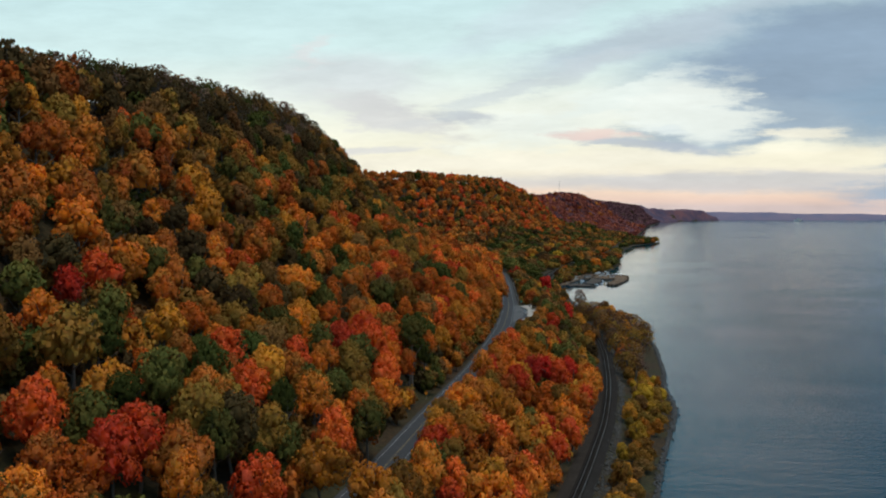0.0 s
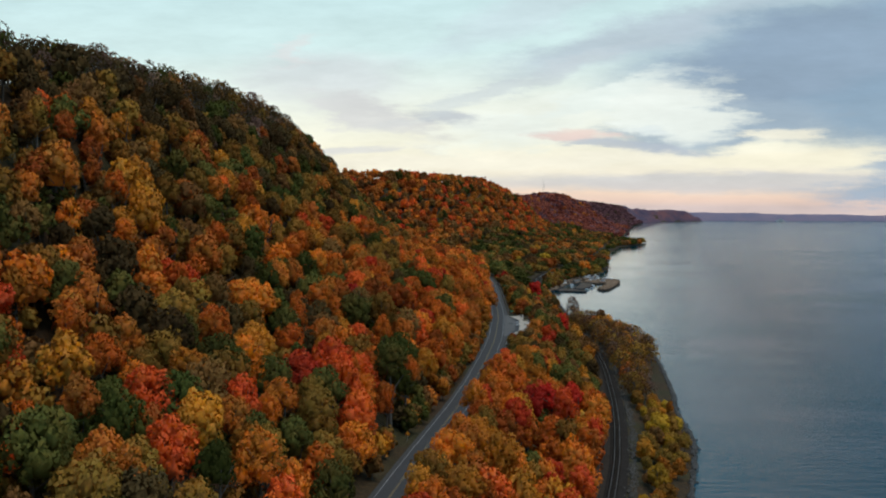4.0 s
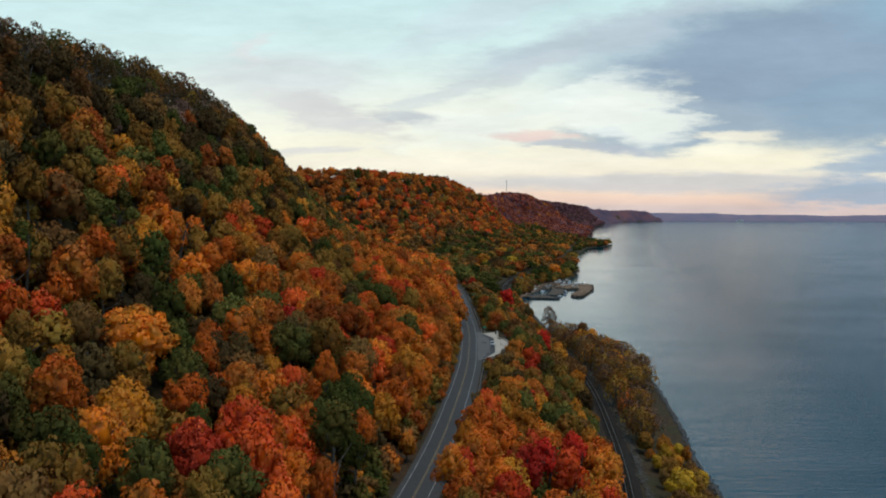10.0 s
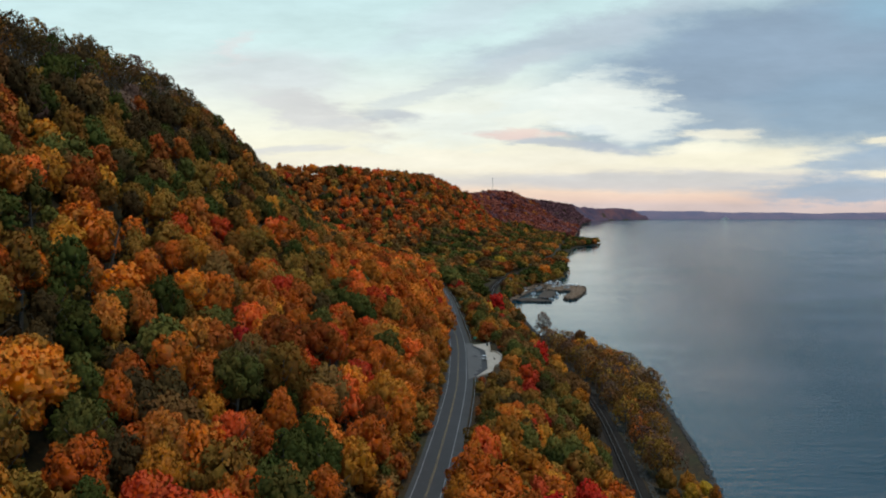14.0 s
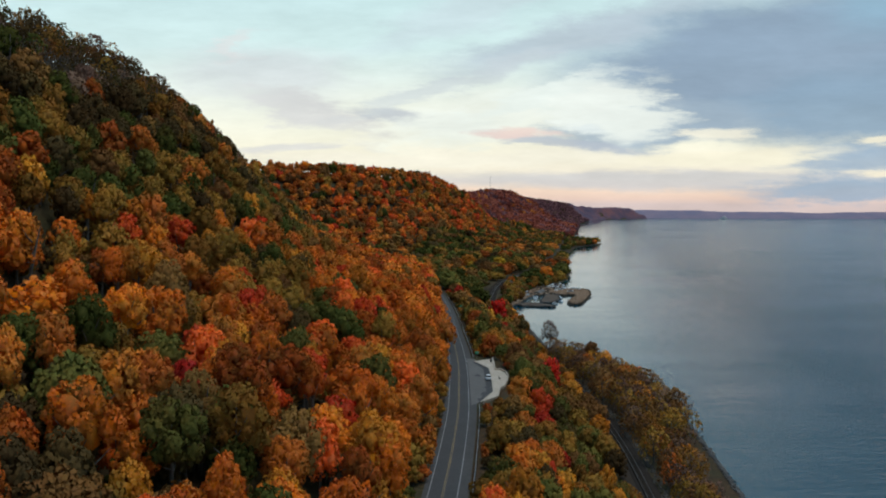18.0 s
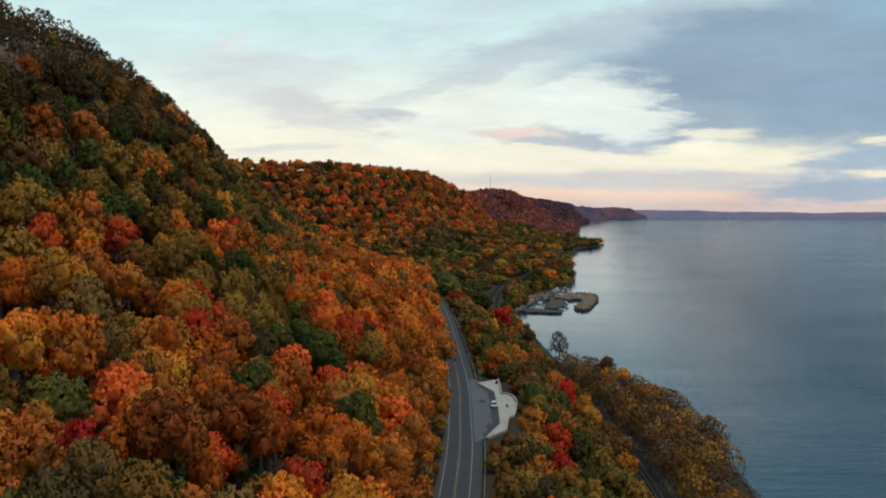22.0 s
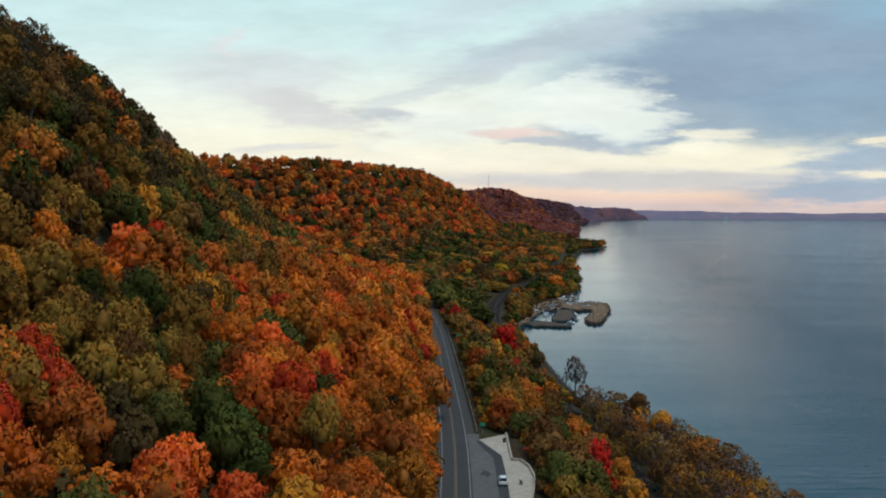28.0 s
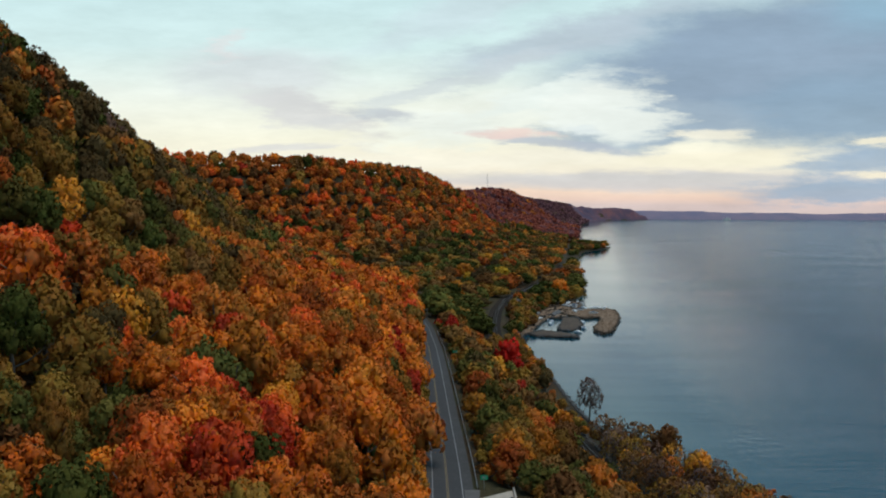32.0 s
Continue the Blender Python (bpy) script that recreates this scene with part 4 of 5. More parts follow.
def forest(name, rows, label):
    """Many trees as one mesh."""
    Q, S, T, K, tv, tf, n = [], [], [], [], [], [], 0
    wood = len(KINDS)
    for x, y, g, top, r, kind, detail in rows:
        q, nrm = CROWNS[detail][int(rng.integers(0, len(CROWNS[detail])))]
        a, hz = rng.uniform(0, 6.28), (top - g) * 0.30 if detail == "rim" else min((top - g) * 0.55, max(r * 1.35, 5.0))
        c, s = math.cos(a), math.sin(a)
        w = rng.uniform(0.86, 1.16)
        M = np.array([[c * r * w, s * r * w, 0], [-s * r / w, c * r / w, 0], [0, 0, hz]])
        Q.append(q @ M + (x, y, top - hz * 0.97))
        S.append(nrm @ np.array([[c, s, 0], [-s, c, 0], [0, 0, 1]]))
        tone = rng.random()
        T.append(np.full(len(q) * 4, tone))
        K.append(np.full(len(q), KINDS.index(kind)))
        if detail in TRUNKS:
            V, F = TRUNKS[detail][int(rng.integers(0, 4))]
            hh = top - g
            tv.append(V @ np.array([[c * hh, s * hh, 0], [-s * hh, c * hh, 0], [0, 0, hh * 0.92]]) + (x, y, g))
            tf.append(F + n)
            n += len(V)
    Q, S = np.concatenate(Q), np.concatenate(S).reshape(-1, 3)
    V, F, K, T = Q.reshape(-1, 3), np.arange(len(Q) * 4).reshape(-1, 4), np.concatenate(K), np.concatenate(T)
    if tv:
        F = np.concatenate([F, np.concatenate(tf) + len(V)])
        K = np.concatenate([K, np.full(len(F) - len(K), wood)])
        T = np.concatenate([T, np.zeros(n)])
        V, S = np.concatenate([V, *tv]), np.concatenate([S, np.zeros((n, 3))])
    ob = new(name, soup(name, V, F, [LEAF[k] for k in KINDS] + [BARK], K, T, normals=S))
    return tagged(ob, label, "forest", kind="stuff")


def nearness(t):
    """The trees that are passed at closest range come first."""
    return (t[6] not in ("near", 0)) * 1e4 + reach(t[0], t[1], t[3])


order = sorted(trees, key=nearness)
for t in order[:TREE_THINGS]:
    tree_thing(t)
rest = order[TREE_THINGS:]
for name, test, label in (
    ("slope_woods", lambda t: t[6] in ("near", 0), "dense orange and rust autumn woods on the near slope"),
    ("bank_woods", lambda t: t[6] == "thin", "thin brown and mauve trees along the lake bank"),
    ("rim_woods", lambda t: t[6] == "rim", "tall dark trees with bare trunks along the bluff's rim"),
    ("bluff_woods", lambda t: t[6] in (1, 2), "olive and brown woods climbing to the bluff's rim"),
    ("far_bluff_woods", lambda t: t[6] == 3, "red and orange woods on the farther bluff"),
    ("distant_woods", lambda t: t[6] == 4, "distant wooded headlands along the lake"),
):
    rows = [t for t in rest if test(t)]
    if rows:
        forest(name, rows, label)

# ---- overlook, car, signs and guardrails ----
CAR_WHITE = dull("white_car_paint", (0.74, 0.75, 0.76), (0.80, 0.80, 0.81), 1.0, 0.25, 0.0)
DARK_GLASS = dull("dark_car_glass", (0.015, 0.018, 0.022), (0.03, 0.033, 0.038), 1.0, 0.08, 0.0)
RUBBER = dull("tyre_rubber", (0.02, 0.02, 0.02), (0.035, 0.035, 0.035), 3.0, 0.9, 0.1)
SIGN_GREEN = dull("green_sign_sheeting", (0.010, 0.30, 0.13), (0.014, 0.36, 0.16), 1.0, 0.4, 0.0)
SIGN_ORANGE = dull("orange_sign_sheeting", (0.75, 0.25, 0.02), (0.82, 0.30, 0.03), 1.0, 0.4, 0.0)
DARK_METAL = dull("dark_painted_metal", (0.025, 0.027, 0.03), (0.045, 0.047, 0.05), 2.0, 0.5, 0.05)
ROOF_GREY = dull("grey_shingle_roof", (0.09, 0.088, 0.088), (0.16, 0.155, 0.15), 1.5, 0.9, 0.3)
ROOF_BROWN = dull("brown_shingle_roof", (0.16, 0.10, 0.08), (0.24, 0.16, 0.12), 1.5, 0.9, 0.3)
SIDING = dull("pale_siding", (0.62, 0.61, 0.58), (0.74, 0.73, 0.70), 0.8, 0.7, 0.1)
HULL = dull("white_boat_hull", (0.72, 0.73, 0.74), (0.82, 0.82, 0.82), 0.8, 0.3, 0.0)
CANVAS = dull("blue_boat_cover", (0.05, 0.08, 0.14), (0.08, 0.12, 0.19), 1.0, 0.8, 0.1)
SPOIL = dull("dry_earth_and_stone", (0.150, 0.095, 0.058), (0.29, 0.190, 0.122), 0.25, 0.95, 0.6)


def box(bm, cx, cy, cz, sx, sy, sz, bevel=0.0):
    r = bmesh.ops.create_cube(bm, size=1.0)
    bmesh.ops.scale(bm, vec=(sx, sy, sz), verts=r["verts"])
    bmesh.ops.translate(bm, vec=(cx, cy, cz), verts=r["verts"])
    if bevel:
        bmesh.ops.bevel(bm, geom=list({e for v in r["verts"] for e in v.link_edges}), offset=bevel, segments=2, affect="EDGES")
    return bm


def slab(points, z, thick):
    """A level slab with any outline."""
    bm = bmesh.new()
    top = bm.faces.new([bm.verts.new((x, y, z)) for x, y in points])
    bm.normal_update()
    if top.normal.z < 0:
        top.normal_flip()
    low = bmesh.ops.extrude_face_region(bm, geom=[top])
    bmesh.ops.translate(bm, vec=(0, 0, -thick), verts=[v for v in low["geom"] if isinstance(v, bmesh.types.BMVert)])
    bmesh.ops.recalc_face_normals(bm, faces=bm.faces)
    return bm


LOT_IN = [(12.4, 418.7), (17.0, 431.4), (18.0, 452.0), (18.3, 468.6), (13.9, 481.6)]
LOT_OUT = [(21.0, 486.4), (20.3, 464.8), (22.2, 464.5), (23.6, 460.0), (23.9, 453.0), (23.0, 447.0), (21.3, 438.0), (19.6, 435.6), (17.9, 423.4), (13.0, 417.0)]
lot = part("overlook_lot", slab([(9.5, 414.5), *LOT_IN, (14.3, 487.0), (11.2, 487.0), (11.1, 470.0), (10.6, 450.0), (10.0, 432.0)], 18.008, 0.5), OLD_ASPHALT)
tagged(lot, "worn pale-grey asphalt parking bay of the overlook", "parking lot", kind="structure")
band = part("parking_strip", slab([(12.6, 418.9), (17.0, 431.4), (18.0, 452.0), (18.3, 468.6), (13.95, 481.5), (13.2, 480.3), (16.3, 467.6), (15.9, 452.0), (15.0, 432.2), (11.9, 420.2)], 18.020, 0.01), ASPHALT, lot, "darker parking strip")
for cx, cy, size in ((13.6, 456.3, 1.3), (14.2, 429.0, 1.5), (15.4, 438.0, 0.9), (12.4, 421.5, 1.1)):
    edge = [(cx + size * (0.75 + 0.35 * math.sin(2.3 * k + cx)) * math.cos(k * 0.628), cy + 2.1 * size * (0.75 + 0.35 * math.cos(1.7 * k + cy)) * math.sin(k * 0.628)) for k in range(10)]
    part("tar_patch", slab(edge, 18.016, 0.004), ASPHALT, lot, "dark irregular tar patch")
walkway = part("walkway", slab([*LOT_IN, *LOT_OUT], 18.16, 0.9), CONCRETE)
tagged(walkway, "pale concrete overlook terrace with a raised kerb", "terrace", kind="structure")
parapet = thing("parapet", "low pale stone parapet round the overlook terrace", "parapet")
for (ax, ay), (bx, by) in zip(LOT_OUT, LOT_OUT[1:]):
    ln = math.hypot(bx - ax, by - ay)
    bm = bmesh.new()
    box(bm, ln / 2, 0, 0.30, ln + 0.3, 0.38, 0.62, 0.04)
    bm.transform(pose(ax, ay, 18.14, 0, 0, math.degrees(math.atan2(by - ay, bx - ax))))
    part("stone_course", bm, CONCRETE, parapet)


def wheel(bm_parent, x, y, z):
    bm = bmesh.new()
    bmesh.ops.create_cone(bm, cap_ends=True, segments=16, radius1=0.34, radius2=0.34, depth=0.22)
    bm.transform(pose(x, y, z, 0, 90, 0))
    w = part("wheel", bm, RUBBER, bm_parent)
    bm = bmesh.new()
    bmesh.ops.create_cone(bm, cap_ends=True, segments=12, radius1=0.20, radius2=0.17, depth=0.25)
    bm.transform(pose(x, y, z, 0, 90, 0))
    part("rim", bm, STEEL, w)


def loft(sections):
    """A shell through cross-sections, each a ring of points."""
    bm = bmesh.new()
    rings = [[bm.verts.new(p) for p in s] for s in sections]
    for a, b in zip(rings, rings[1:]):
        for i in range(len(a)):
            bm.faces.new((a[i], a[(i + 1) % len(a)], b[(i + 1) % len(b)], b[i]))
    bm.faces.new(rings[0])
    bm.faces.new(rings[-1])
    bmesh.ops.recalc_face_normals(bm, faces=bm.faces)
    return bm


def car(at, turn, paint, label):
    c = thing("car", label, "car", at, turn)

    def ring(y, w, z0, z1):
        k = w * 0.86
        return [(-w, y, z0), (-w, y, z0 + (z1 - z0) * 0.7), (-k, y, z1), (k, y, z1), (w, y, z0 + (z1 - z0) * 0.7), (w, y, z0)]

    part("body", loft([ring(-2.25, 0.78, 0.42, 0.86), ring(-2.1, 0.88, 0.28, 0.98), ring(-1.0, 0.91, 0.26, 1.02), ring(0.9, 0.91, 0.26, 1.0), ring(1.9, 0.87, 0.28, 0.88), ring(2.25, 0.76, 0.42, 0.74)]), paint, c)
    cabin = part("cabin", loft([ring(-2.0, 0.74, 0.98, 1.06), ring(-1.55, 0.74, 0.98, 1.52), ring(0.1, 0.74, 0.98, 1.55), ring(0.95, 0.74, 0.98, 1.03)]), DARK_GLASS, c, "dark glazed cabin")
    bm = bmesh.new()
    box(bm, 0, -0.72, 1.555, 1.22, 1.75, 0.05, 0.02)
    part("roof", bm, paint, cabin)
    for sx in (-0.84, 0.84):
        for y in (-1.4, 1.45):
            wheel(c, sx, y, 0.34)
    for sx in (-0.6, 0.6):
        bm = bmesh.new()
        box(bm, sx, 2.14, 0.68, 0.32, 0.16, 0.14, 0.03)
        part("headlight", bm, STEEL, c)
        bm = bmesh.new()
        box(bm, sx, -2.2, 0.80, 0.26, 0.10, 0.16, 0.02)
        part("tail_light", bm, SIGN_ORANGE, c, "red-orange tail light")
    return c


car((16.9, 450.3, 18.03), -4, CAR_WHITE, "white estate car parked at the overlook")


def bench(at, turn):
    b = thing("bench", "dark metal bench on the overlook terrace", "bench", at, turn)
    bm = bmesh.new()
    box(bm, 0, 0, 0.44, 1.5, 0.5, 0.06, 0.02)
    part("seat", bm, DARK_METAL, b)
    bm = bmesh.new()
    box(bm, 0, 0.24, 0.75, 1.5, 0.05, 0.5, 0.02)
    part("backrest", bm, DARK_METAL, b)
    for x in (-0.6, 0.6):
        for y in (-0.18, 0.18):
            bm = bmesh.new()
            box(bm, x, y, 0.21, 0.06, 0.06, 0.42)
            part("leg", bm, DARK_METAL, b)


bench((20.6, 449.3, 18.16), 90)
binn = thing("litter_bin", "dark litter bin at the end of the terrace", "litter bin", (19.9, 479.2, 18.16))
bm = bmesh.new()
bmesh.ops.create_cone(bm, cap_ends=True, segments=14, radius1=0.32, radius2=0.36, depth=0.9)
bmesh.ops.translate(bm, vec=(0, 0, 0.45), verts=bm.verts)
part("drum", bm, DARK_METAL, binn)
bm = bmesh.new()
bmesh.ops.create_cone(bm, cap_ends=True, segments=14, radius1=0.40, radius2=0.18, depth=0.2)
bmesh.ops.translate(bm, vec=(0, 0, 1.0), verts=bm.verts)
part("lid", bm, DARK_METAL, binn)


def sign(at, turn, w, h, top, mat, label, diamond=False, posts=1):
    s = thing("road_sign", label, "road sign", at, turn)
    for k in range(posts):
        bm = bmesh.new()
        box(bm, (k - (posts - 1) / 2) * w * 0.6, 0.05, top / 2, 0.09, 0.07, top)
        part("post", bm, STEEL, s)
    bm = bmesh.new()
    box(bm, 0, 0, 0, w, 0.04, h, 0.015)
    bm.transform(pose(0, 0, top - h / 2, 0, 45 if diamond else 0, 0))
    part("board", bm, mat, s)
    if not diamond:
        bm = bmesh.new()
        for z in (-0.14, 0.14):
            box(bm, 0, -0.026, top - h / 2 + z * h, w * 0.6, 0.01, h * 0.14)
        part("lettering", bm, WHITE_LINE, s, "white bars of lettering")


def ground_at(x, y):
    return float(height(x, y))


sign((15.2, 488.0, ground_at(15.2, 488)), 0, 1.5, 1.0, 3.0, SIGN_GREEN, "green overlook sign on a steel post beside the guardrail")
sign((14.6, 630.0, ground_at(14.6, 630)), 0, 2.1, 0.9, 3.4, SIGN_GREEN, "wide green guide sign on two steel posts", posts=2)
sign((-17.6, 246.0, ground_at(-17.6, 246)), 8, 0.85, 0.85, 2.4, SIGN_ORANGE, "orange diamond warning sign on the grass verge", diamond=True)


def guardrail(y0, y1, o, label):
    g = thing("guardrail", label, "guardrail")
    for z, d in ((0.78, 0.0), (0.66, 0.05), (0.54, 0.0)):
        b = ribbon("beam", road_x, road_z, y0, y1, o - 0.04 + d, o + 0.04 + d, z, STEEL, 3.0, 0.12)
        b.parent = g
    bm = bmesh.new()
    box(bm, 0, 0, 0.3, 0.16, 0.2, 1.0)
    me = bpy.data.meshes.new("post")
    bm.to_mesh(me)
    bm.free()
    me.materials.append(TIMBER)
    for y in np.arange(y0, y1, 2.4):
        p = new("post", me)
        p.parent = g
        p.location = (float(road_x(y)) + o + math.copysign(0.16, o), y, float(road_z(y)))


guardrail(338, 413, 5.75, "galvanised guardrail on timber posts before the overlook")
guardrail(487, 690, 5.75, "galvanised guardrail on timber posts along the curve")
guardrail(428, 498, -4.85, "galvanised guardrail below the wooded slope")


# ---- shore rocks ----
def rocks(name, spots, size, mat, label):
    """Loose rocks: dented blocks, joined."""
    r = np.random.default_rng(5)
    n = len(spots)
    cube = np.array([(x, y, z) for z in (-1, 1) for x, y in ((-1, -1), (1, -1), (1, 1), (-1, 1))], float)
    cube[4:, :2] *= 0.6
    V = cube[None] * r.uniform(0.6, 1.2, (n, 8, 3)) * r.uniform(*size, (n, 1, 1)) * (1, 1, 0.7)
    a = r.uniform(0, 6.28, n)
    c, s = np.cos(a)[:, None], np.sin(a)[:, None]
    V = np.stack([V[..., 0] * c - V[..., 1] * s, V[..., 0] * s + V[..., 1] * c, V[..., 2]], -1) + spots[:, None]
    f = np.array([(0, 3, 2, 1), (4, 5, 6, 7), (0, 1, 5, 4), (1, 2, 6, 5), (2, 3, 7, 6), (3, 0, 4, 7)])
    ob = new(name, soup(name, V.reshape(-1, 3), (np.arange(n)[:, None, None] * 8 + f).reshape(-1, 4), [mat]))
    return tagged(ob, label, "rocks", kind="stuff")


ry = rng.uniform(110, 620, 2600)
rx = rail_x(ry) + rng.normal(4.8, 0.8, len(ry))
rocks("riprap", np.stack([rx, ry, height(rx, ry) + 0.05], -1), (0.18, 0.45), ROCK, "grey riprap stones below the railway bank")
ry = rng.uniform(110, 800, 3600)
rx = shore_x(ry) + rng.normal(0.4, 0.5, len(ry))
WET_ROCK = dull("wet_dark_rock", (0.045, 0.042, 0.040), (0.10, 0.095, 0.088), 1.2, 0.6, 0.5)
rocks("shore_stones", np.stack([rx, ry, np.maximum(height(rx, ry), 0.0)], -1), (0.2, 0.55), WET_ROCK, "dark wet stones along the waterline")

# ---- marina ----
SHORE_STONE = dull("brown_breakwater_stone", (0.070, 0.050, 0.036), (0.16, 0.115, 0.080), 0.8, 0.9, 0.5)
DOCK = dull("weathered_dock_timber", (0.050, 0.036, 0.026), (0.150, 0.108, 0.078), 0.6, 0.95, 0.6)
pen = [(98.5, 879), (101.8, 903), (117.8, 904), (133, 910), (135.5, 897), (133, 880), (130, 862), (120, 828), (112, 806), (107, 799), (103.6, 810), (111, 836), (117, 852), (119, 866), (113, 868), (108, 862)]
m = part("breakwater", slab(pen, 1.6, 4.5), SPOIL)
tagged(m, "tan earth and stone breakwater of the small marina", "breakwater", kind="structure")
DOCKS = (("dark timber dock inside the marina", [(84, 821), (95, 867), (104.5, 866), (100.5, 832), (93, 813), (84, 811)], 1.0), ("long dark jetty closing the marina", [(64, 799), (73, 810), (82, 802), (90.6, 794), (89.4, 785.5), (78, 787), (66, 790)], 1.1))
for label, outline, z in DOCKS:
    m = part("jetty", slab(outline, z, 3.5), DOCK)
    tagged(m, label, "jetty", kind="structure")
YARD = [(52, 800), (58, 792), (66, 804), (69, 818), (77, 846), (84, 864), (96, 867), (100, 880), (103, 905), (118, 925), (124, 950), (108, 952), (84, 925), (66, 890), (56, 840)]
m = part("boat_yard", slab(YARD, 1.5, 4.5), SPOIL)
tagged(m, "brown earth and gravel boat yard of the marina", "yard", kind="structure")
per = np.array(pen + pen[:1], float)
k = rng.integers(0, len(pen), 700)
tt = rng.random((700, 1))
edge_pts = per[k] * (1 - tt) + per[k + 1] * tt + rng.normal(0, 0.7, (700, 2))
rocks("breakwater_stones", np.concatenate([edge_pts, rng.uniform(0.2, 1.6, (700, 1))], 1), (0.3, 0.8), SHORE_STONE, "dark stones round the breakwater")


top_pts = np.stack([rng.uniform(82, 138, 1700), rng.uniform(798, 940, 1700)], -1)


def inside(p, poly):
    hit = False
    for (ax, ay), (bx, by) in zip(poly, poly[1:] + poly[:1]):
        if (ay > p[1]) != (by > p[1]) and p[0] < (bx - ax) * (p[1] - ay) / (by - ay) + ax:
            hit = not hit
    return hit


for outline in (DOCKS[0][1], DOCKS[1][1], YARD):
    line = np.array(outline + outline[:1], float)
    k = rng.integers(0, len(outline), 160)
    tt = rng.random((160, 1))
    spots = line[k] * (1 - tt) + line[k + 1] * tt + rng.normal(0, 0.35, (160, 2))
    rocks("edge_stones", np.concatenate([spots, rng.uniform(0.1, 1.2, (160, 1))], 1), (0.3, 0.9), WET_ROCK, "dark stones and timbers along the marina edge")
yard_pts = np.stack([rng.uniform(52, 124, 900), rng.uniform(792, 952, 900)], -1)
yard_pts = np.array([p for p in yard_pts if inside(p, YARD)])
PALE_STONE = dull("pale_gravel_heap", (0.22, 0.16, 0.11), (0.40, 0.33, 0.26), 0.6, 0.95, 0.5)
rocks("yard_rubble", np.concatenate([yard_pts, np.full((len(yard_pts), 1), 1.5)], 1), (0.3, 1.3), TRACK_GRAVEL, "dark heaps and stones about the boat yard")
rocks("pale_heaps", np.concatenate([yard_pts[::4] + 1.1, np.full((len(yard_pts[::4]), 1), 1.5)], 1), (0.3, 1.0), PALE_STONE, "pale gravel heaps about the boat yard")
top_pts = np.array([p for p in top_pts if inside(p, pen)])
rocks("breakwater_rubble", np.concatenate([top_pts, np.full((len(top_pts), 1), 1.65)], 1), (0.2, 0.55), SPOIL, "tan rubble strewn over the breakwater")


def boat(at, turn, length, cover):
    b = thing("boat", "white motor boat laid up in the marina yard" if not cover else "motor boat under a dark blue cover in the marina", "boat", at, turn, group="boats in the marina")
    w = length * 0.16
    rings = []
    for y, k, z0 in ((-0.5, 0.85, 0.1), (-0.2, 1.0, 0.0), (0.2, 0.95, 0.02), (0.4, 0.55, 0.25), (0.5, 0.06, 0.6)):
        rings.append([(-w * k, y * length, 1.1 + 0.2 * max(y, 0)), (-w * k * 0.7, y * length, 0.35 + z0 * 0.5), (0, y * length, z0 * 0.8), (w * k * 0.7, y * length, 0.35 + z0 * 0.5), (w * k, y * length, 1.1 + 0.2 * max(y, 0))])
    part("hull", loft(rings), HULL, b)
    bm = bmesh.new()
    box(bm, 0, -0.02 * length, 1.42, w * 1.3, length * 0.34, 0.7, 0.15)
    part("cabin", bm, CANVAS if cover else HULL, b)
    bm = bmesh.new()
    box(bm, 0, 0.1 * length, 1.55, w * 1.1, length * 0.06, 0.35, 0.05)
    part("windscreen", bm, DARK_GLASS, b)


BERTHS = ((70.4, 925, 1), (79.5, 922, 0), (96, 950, 0), (96.8, 936, 1), (101, 936, 0), (104, 951, 0), (110, 936, 0), (110, 915, 1), (118, 944, 0), (116, 909, 0), (119, 932, 0), (112, 925, 1), (105, 921, 0), (91, 930, 0), (87, 940, 1),
          (106, 890, 0), (111, 897, 1), (124, 905, 0), (130, 904, 0), (117, 880, 1), (76, 852, 0), (68, 846, 1), (64, 832, 0), (80, 880, 0))
for i, (x, y, cover) in enumerate(BERTHS):
    boat((x, y, 1.5 if inside((x, y), pen) is False else 1.6), 40 * math.sin(i * 1.7) + 60 * (i % 3), 6.2 + 1.6 * math.sin(i * 2.3), cover)
for i, (x, y, turn) in enumerate(((103.2, 848, 20), (99.5, 822, 10), (82, 842, 8), (84, 855, 25), (93, 806, 50))):
    boat((x, y, -0.25), turn, 6.0 + math.sin(i), i % 2)


def house(at, turn, w, d, h, roof, label):
    b = thing("house", label, "house", at, turn, group="village houses")
    bm = bmesh.new()
    box(bm, 0, 0, h / 2, w, d, h)
    wall = part("wall", bm, SIDING, b)
    k = w / 2 + 0.4
    part("roof", loft([[(-k, -d / 2 - 0.4, h), (0, -d / 2 - 0.4, h + w * 0.34), (k, -d / 2 - 0.4, h), (0, -d / 2 - 0.4, h - 0.02)], [(-k, d / 2 + 0.4, h), (0, d / 2 + 0.4, h + w * 0.34), (k, d / 2 + 0.4, h), (0, d / 2 + 0.4, h - 0.02)]]), roof, b)
    for x in (-w * 0.27, w * 0.27):
        bm = bmesh.new()
        box(bm, x, -d / 2 - 0.02, h * 0.55, 1.0, 0.08, 1.3)
        part("window", bm, DARK_GLASS, wall)
    bm = bmesh.new()
    box(bm, 0, -d / 2 - 0.02, 1.05, 0.95, 0.08, 2.1)
    part("door", bm, TIMBER, wall)


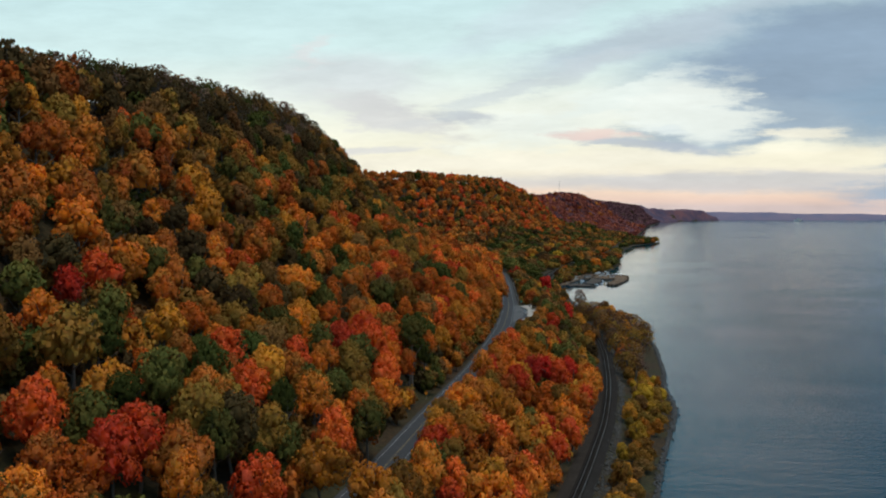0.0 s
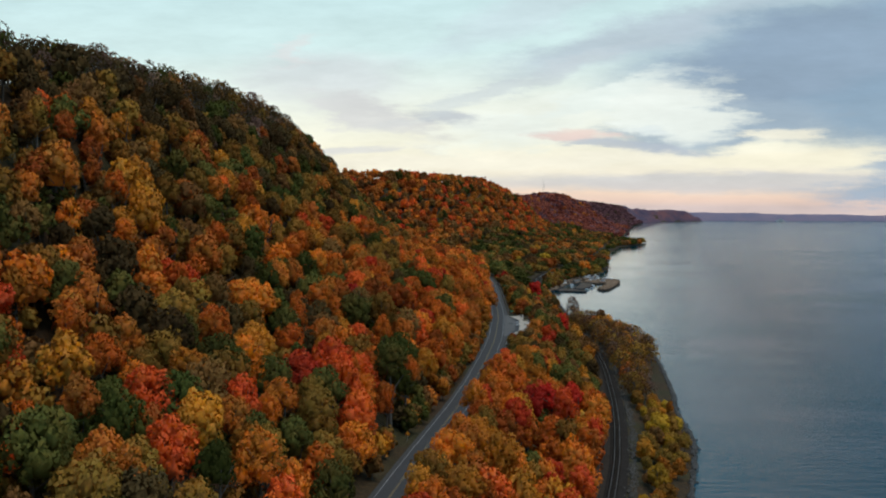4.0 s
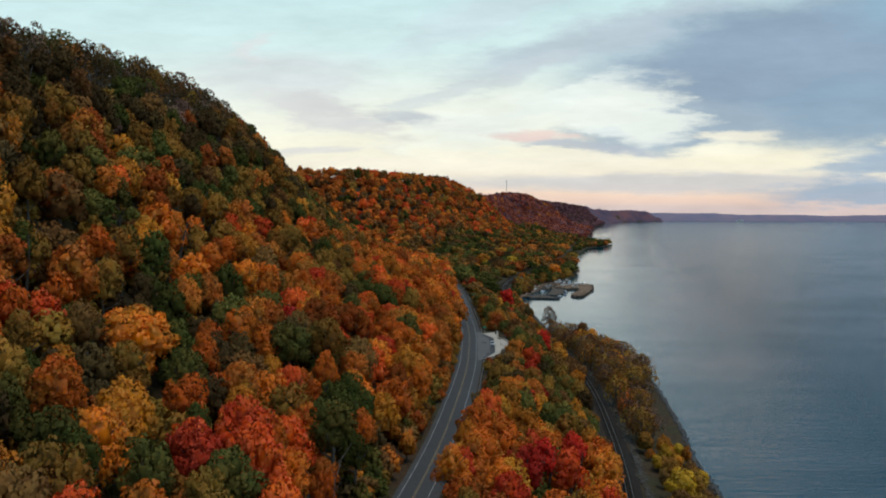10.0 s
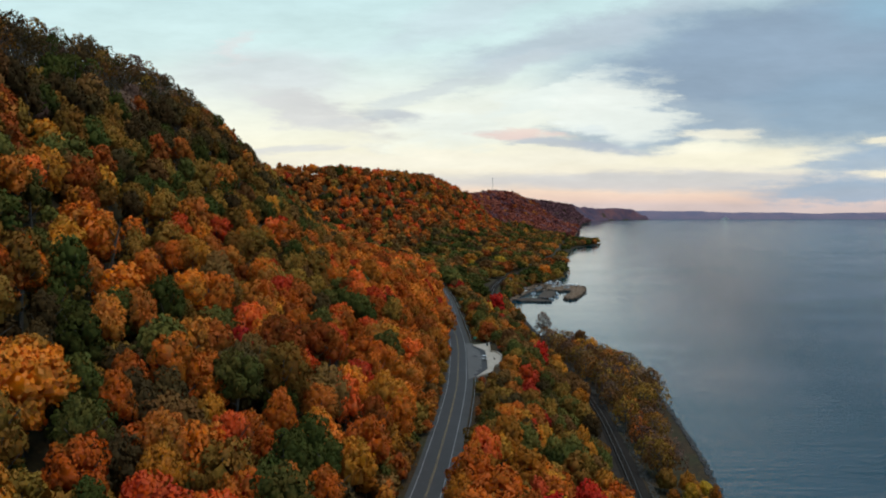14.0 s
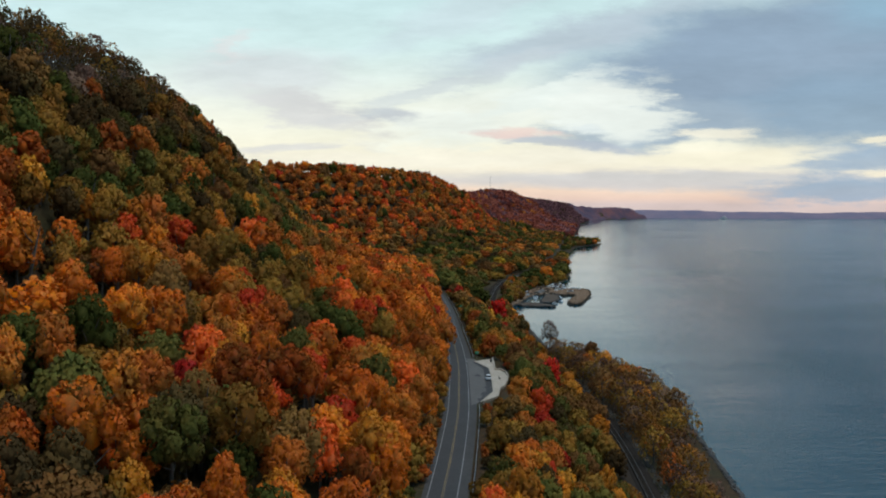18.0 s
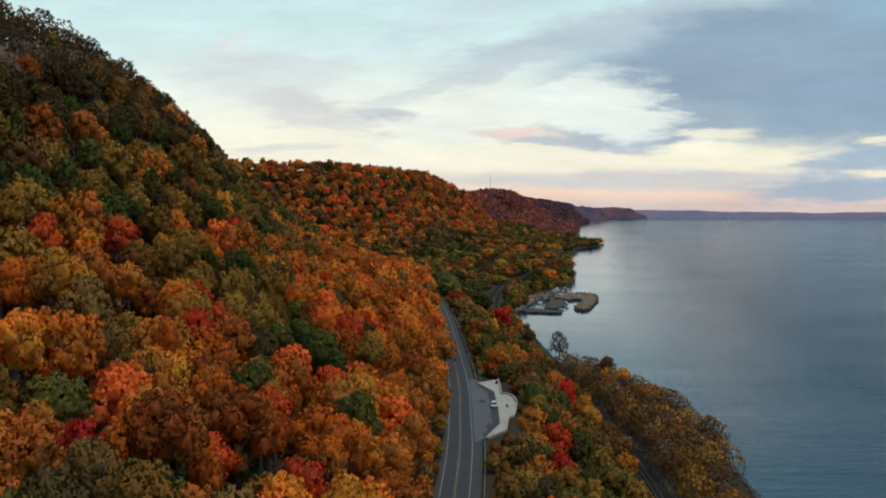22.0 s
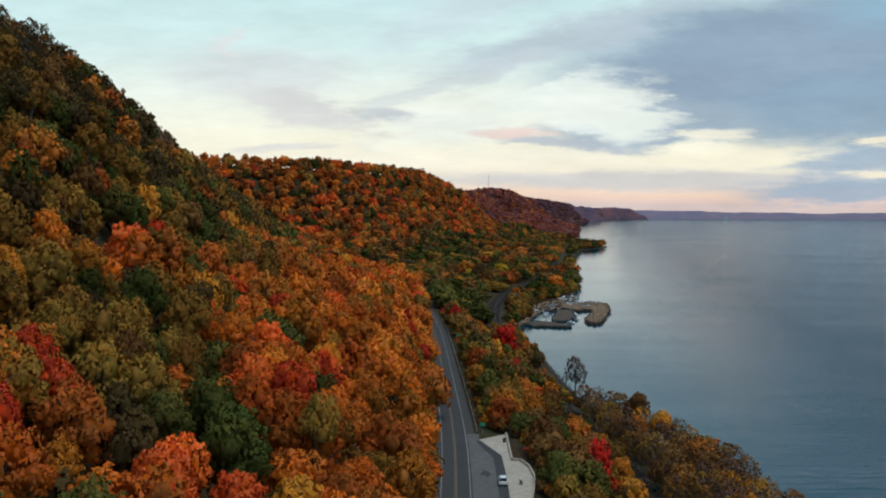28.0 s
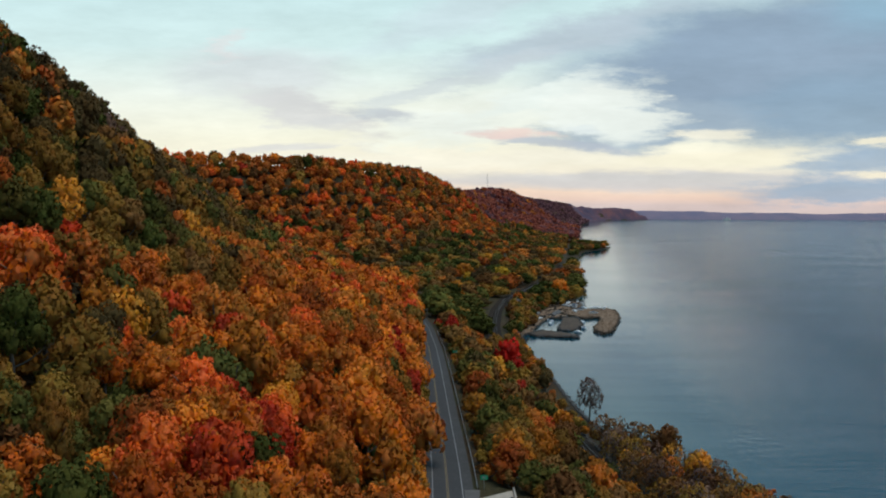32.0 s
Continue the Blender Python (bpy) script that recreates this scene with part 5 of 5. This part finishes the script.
for i, (x, y, t, w, d, h, r) in enumerate(((91, 879, -22, 11, 20, 2.6, ROOF_GREY), (70, 912, 10, 7, 9, 3.2, ROOF_GREY), (56, 1000, 30, 8, 11, 4.2, ROOF_GREY), (40, 962, -20, 7, 10, 3.4, ROOF_BROWN), (88, 1075, 25, 8, 12, 4.5, ROOF_GREY), (52, 1040, 40, 8, 10, 4.4, ROOF_BROWN), (40, 1090, 0, 8, 10, 4.5, ROOF_GREY))):
    house((x, y, ground_at(x, y) - 0.1), t, w, d, h, r, "small pale-sided house with a pitched roof among the village trees" if i else "long low grey-roofed boat shed in the marina yard")

# ---- bare tree on the point, far mast, far shore ----
bare = thing("bare_tree", "nearly bare grey-brown tree standing on the shore", "tree", (59.3, 603, ground_at(59.3, 603)), 40)
V, F = trunk_soup(77, 16, 5, 6)
tr = new("trunk", soup("trunk", V, F, [BARK], smooth_it=True))
tr.parent, tr.scale = bare, (15, 15, 14.5)
Q, S = crown_soup(78, 1500, 0.044, 16)
cr = new("crown", soup("crown", Q.reshape(-1, 3), np.arange(len(Q) * 4).reshape(-1, 4), [LEAF["mauve"]], normals=S.reshape(-1, 3)))
cr.parent, cr.scale, cr.location = bare, (5.0, 5.0, 8.0), (0, 0, 8.0)

mx, my = 150.0, 2289.0
mz = ground_at(mx, my)
mast = thing("radio_mast", "thin steel radio mast on the far bluff", "mast", (mx, my, mz))
for i in range(3):
    a = i * 2.094
    bm = bmesh.new()
    bmesh.ops.create_cone(bm, cap_ends=True, segments=6, radius1=0.28, radius2=0.18, depth=46)
    bm.transform(pose(0.9 * math.cos(a), 0.9 * math.sin(a), 23))
    part("leg", bm, STEEL, mast)
for z in range(3, 46, 4):
    bm = bmesh.new()
    box(bm, 0, 0, z, 1.9, 1.9, 0.2)
    part("brace", bm, STEEL, mast)


def far_shore():
    """Low hills beyond the lake, a plain backdrop with haze in its colour and a weak glow."""
    xs, ys = np.linspace(300, 4200, 240), np.linspace(4690, 4850, 8)

    def zf(X, Y):
        t = (Y - 4690) / 160
        h = np.interp(X, (300, 900, 1150, 1500, 1560, 2000, 2060, 2500, 3000, 4200), (70, 62, 56, 52, 44, 42, 38, 44, 36, 32))
        ripple = np.array([[noise.noise(Vector((x / 140, 0.7, 0))) + 0.5 * noise.noise(Vector((x / 40, 2.7, 0))) for x in xs]])
        return -2 + np.clip(t * 1.5, 0, 1) ** 0.7 * (0.86 * h + 4 * ripple)

    # blue-violet haze put into the colour, lifted by added emission
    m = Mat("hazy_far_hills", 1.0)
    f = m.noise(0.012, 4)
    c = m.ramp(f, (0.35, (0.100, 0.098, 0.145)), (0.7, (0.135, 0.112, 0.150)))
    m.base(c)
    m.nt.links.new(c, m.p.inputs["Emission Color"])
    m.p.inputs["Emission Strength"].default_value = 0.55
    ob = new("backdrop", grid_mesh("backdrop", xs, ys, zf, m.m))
    tagged(ob, "low hills on the lake's far shore with blue-violet haze painted in", "hills", kind="structure")

    def woods(X, Y):
        """Treetops over the headlands, rounded and uneven, down to the shore."""
        r = np.random.default_rng(11)
        g = height(X, Y)
        top = g + 6 + 11 * r.random(X.shape) + 4 * np.sin(X / 31 + 2 * np.sin(Y / 57)) * np.sin(Y / 43)
        return np.where(X < shore_x(Y), np.where(g > 0.4, top, g + 3), -3.0)

    # headland colour includes the haze of distance, and glows faintly
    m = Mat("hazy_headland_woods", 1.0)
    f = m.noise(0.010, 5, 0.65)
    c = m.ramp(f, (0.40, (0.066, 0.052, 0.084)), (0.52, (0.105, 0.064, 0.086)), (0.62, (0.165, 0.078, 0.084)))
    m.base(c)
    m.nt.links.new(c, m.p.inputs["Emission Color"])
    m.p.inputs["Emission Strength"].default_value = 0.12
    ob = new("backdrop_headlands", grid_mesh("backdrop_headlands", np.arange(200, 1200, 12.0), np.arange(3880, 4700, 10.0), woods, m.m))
    tagged(ob, "wooded headlands far along the lake with violet haze painted in", "hills", kind="structure")


far_shore()
bld = thing("elevator_building", "tall pale building on the far shore", "building", (1600, 4684, 0))
for x, w, h in ((0, 8, 13), (11, 14, 6), (-13, 14, 5)):
    bm = bmesh.new()
    box(bm, x, 0, h / 2, w, 14, h, 0.5)
    part("block", bm, SIDING, bld)
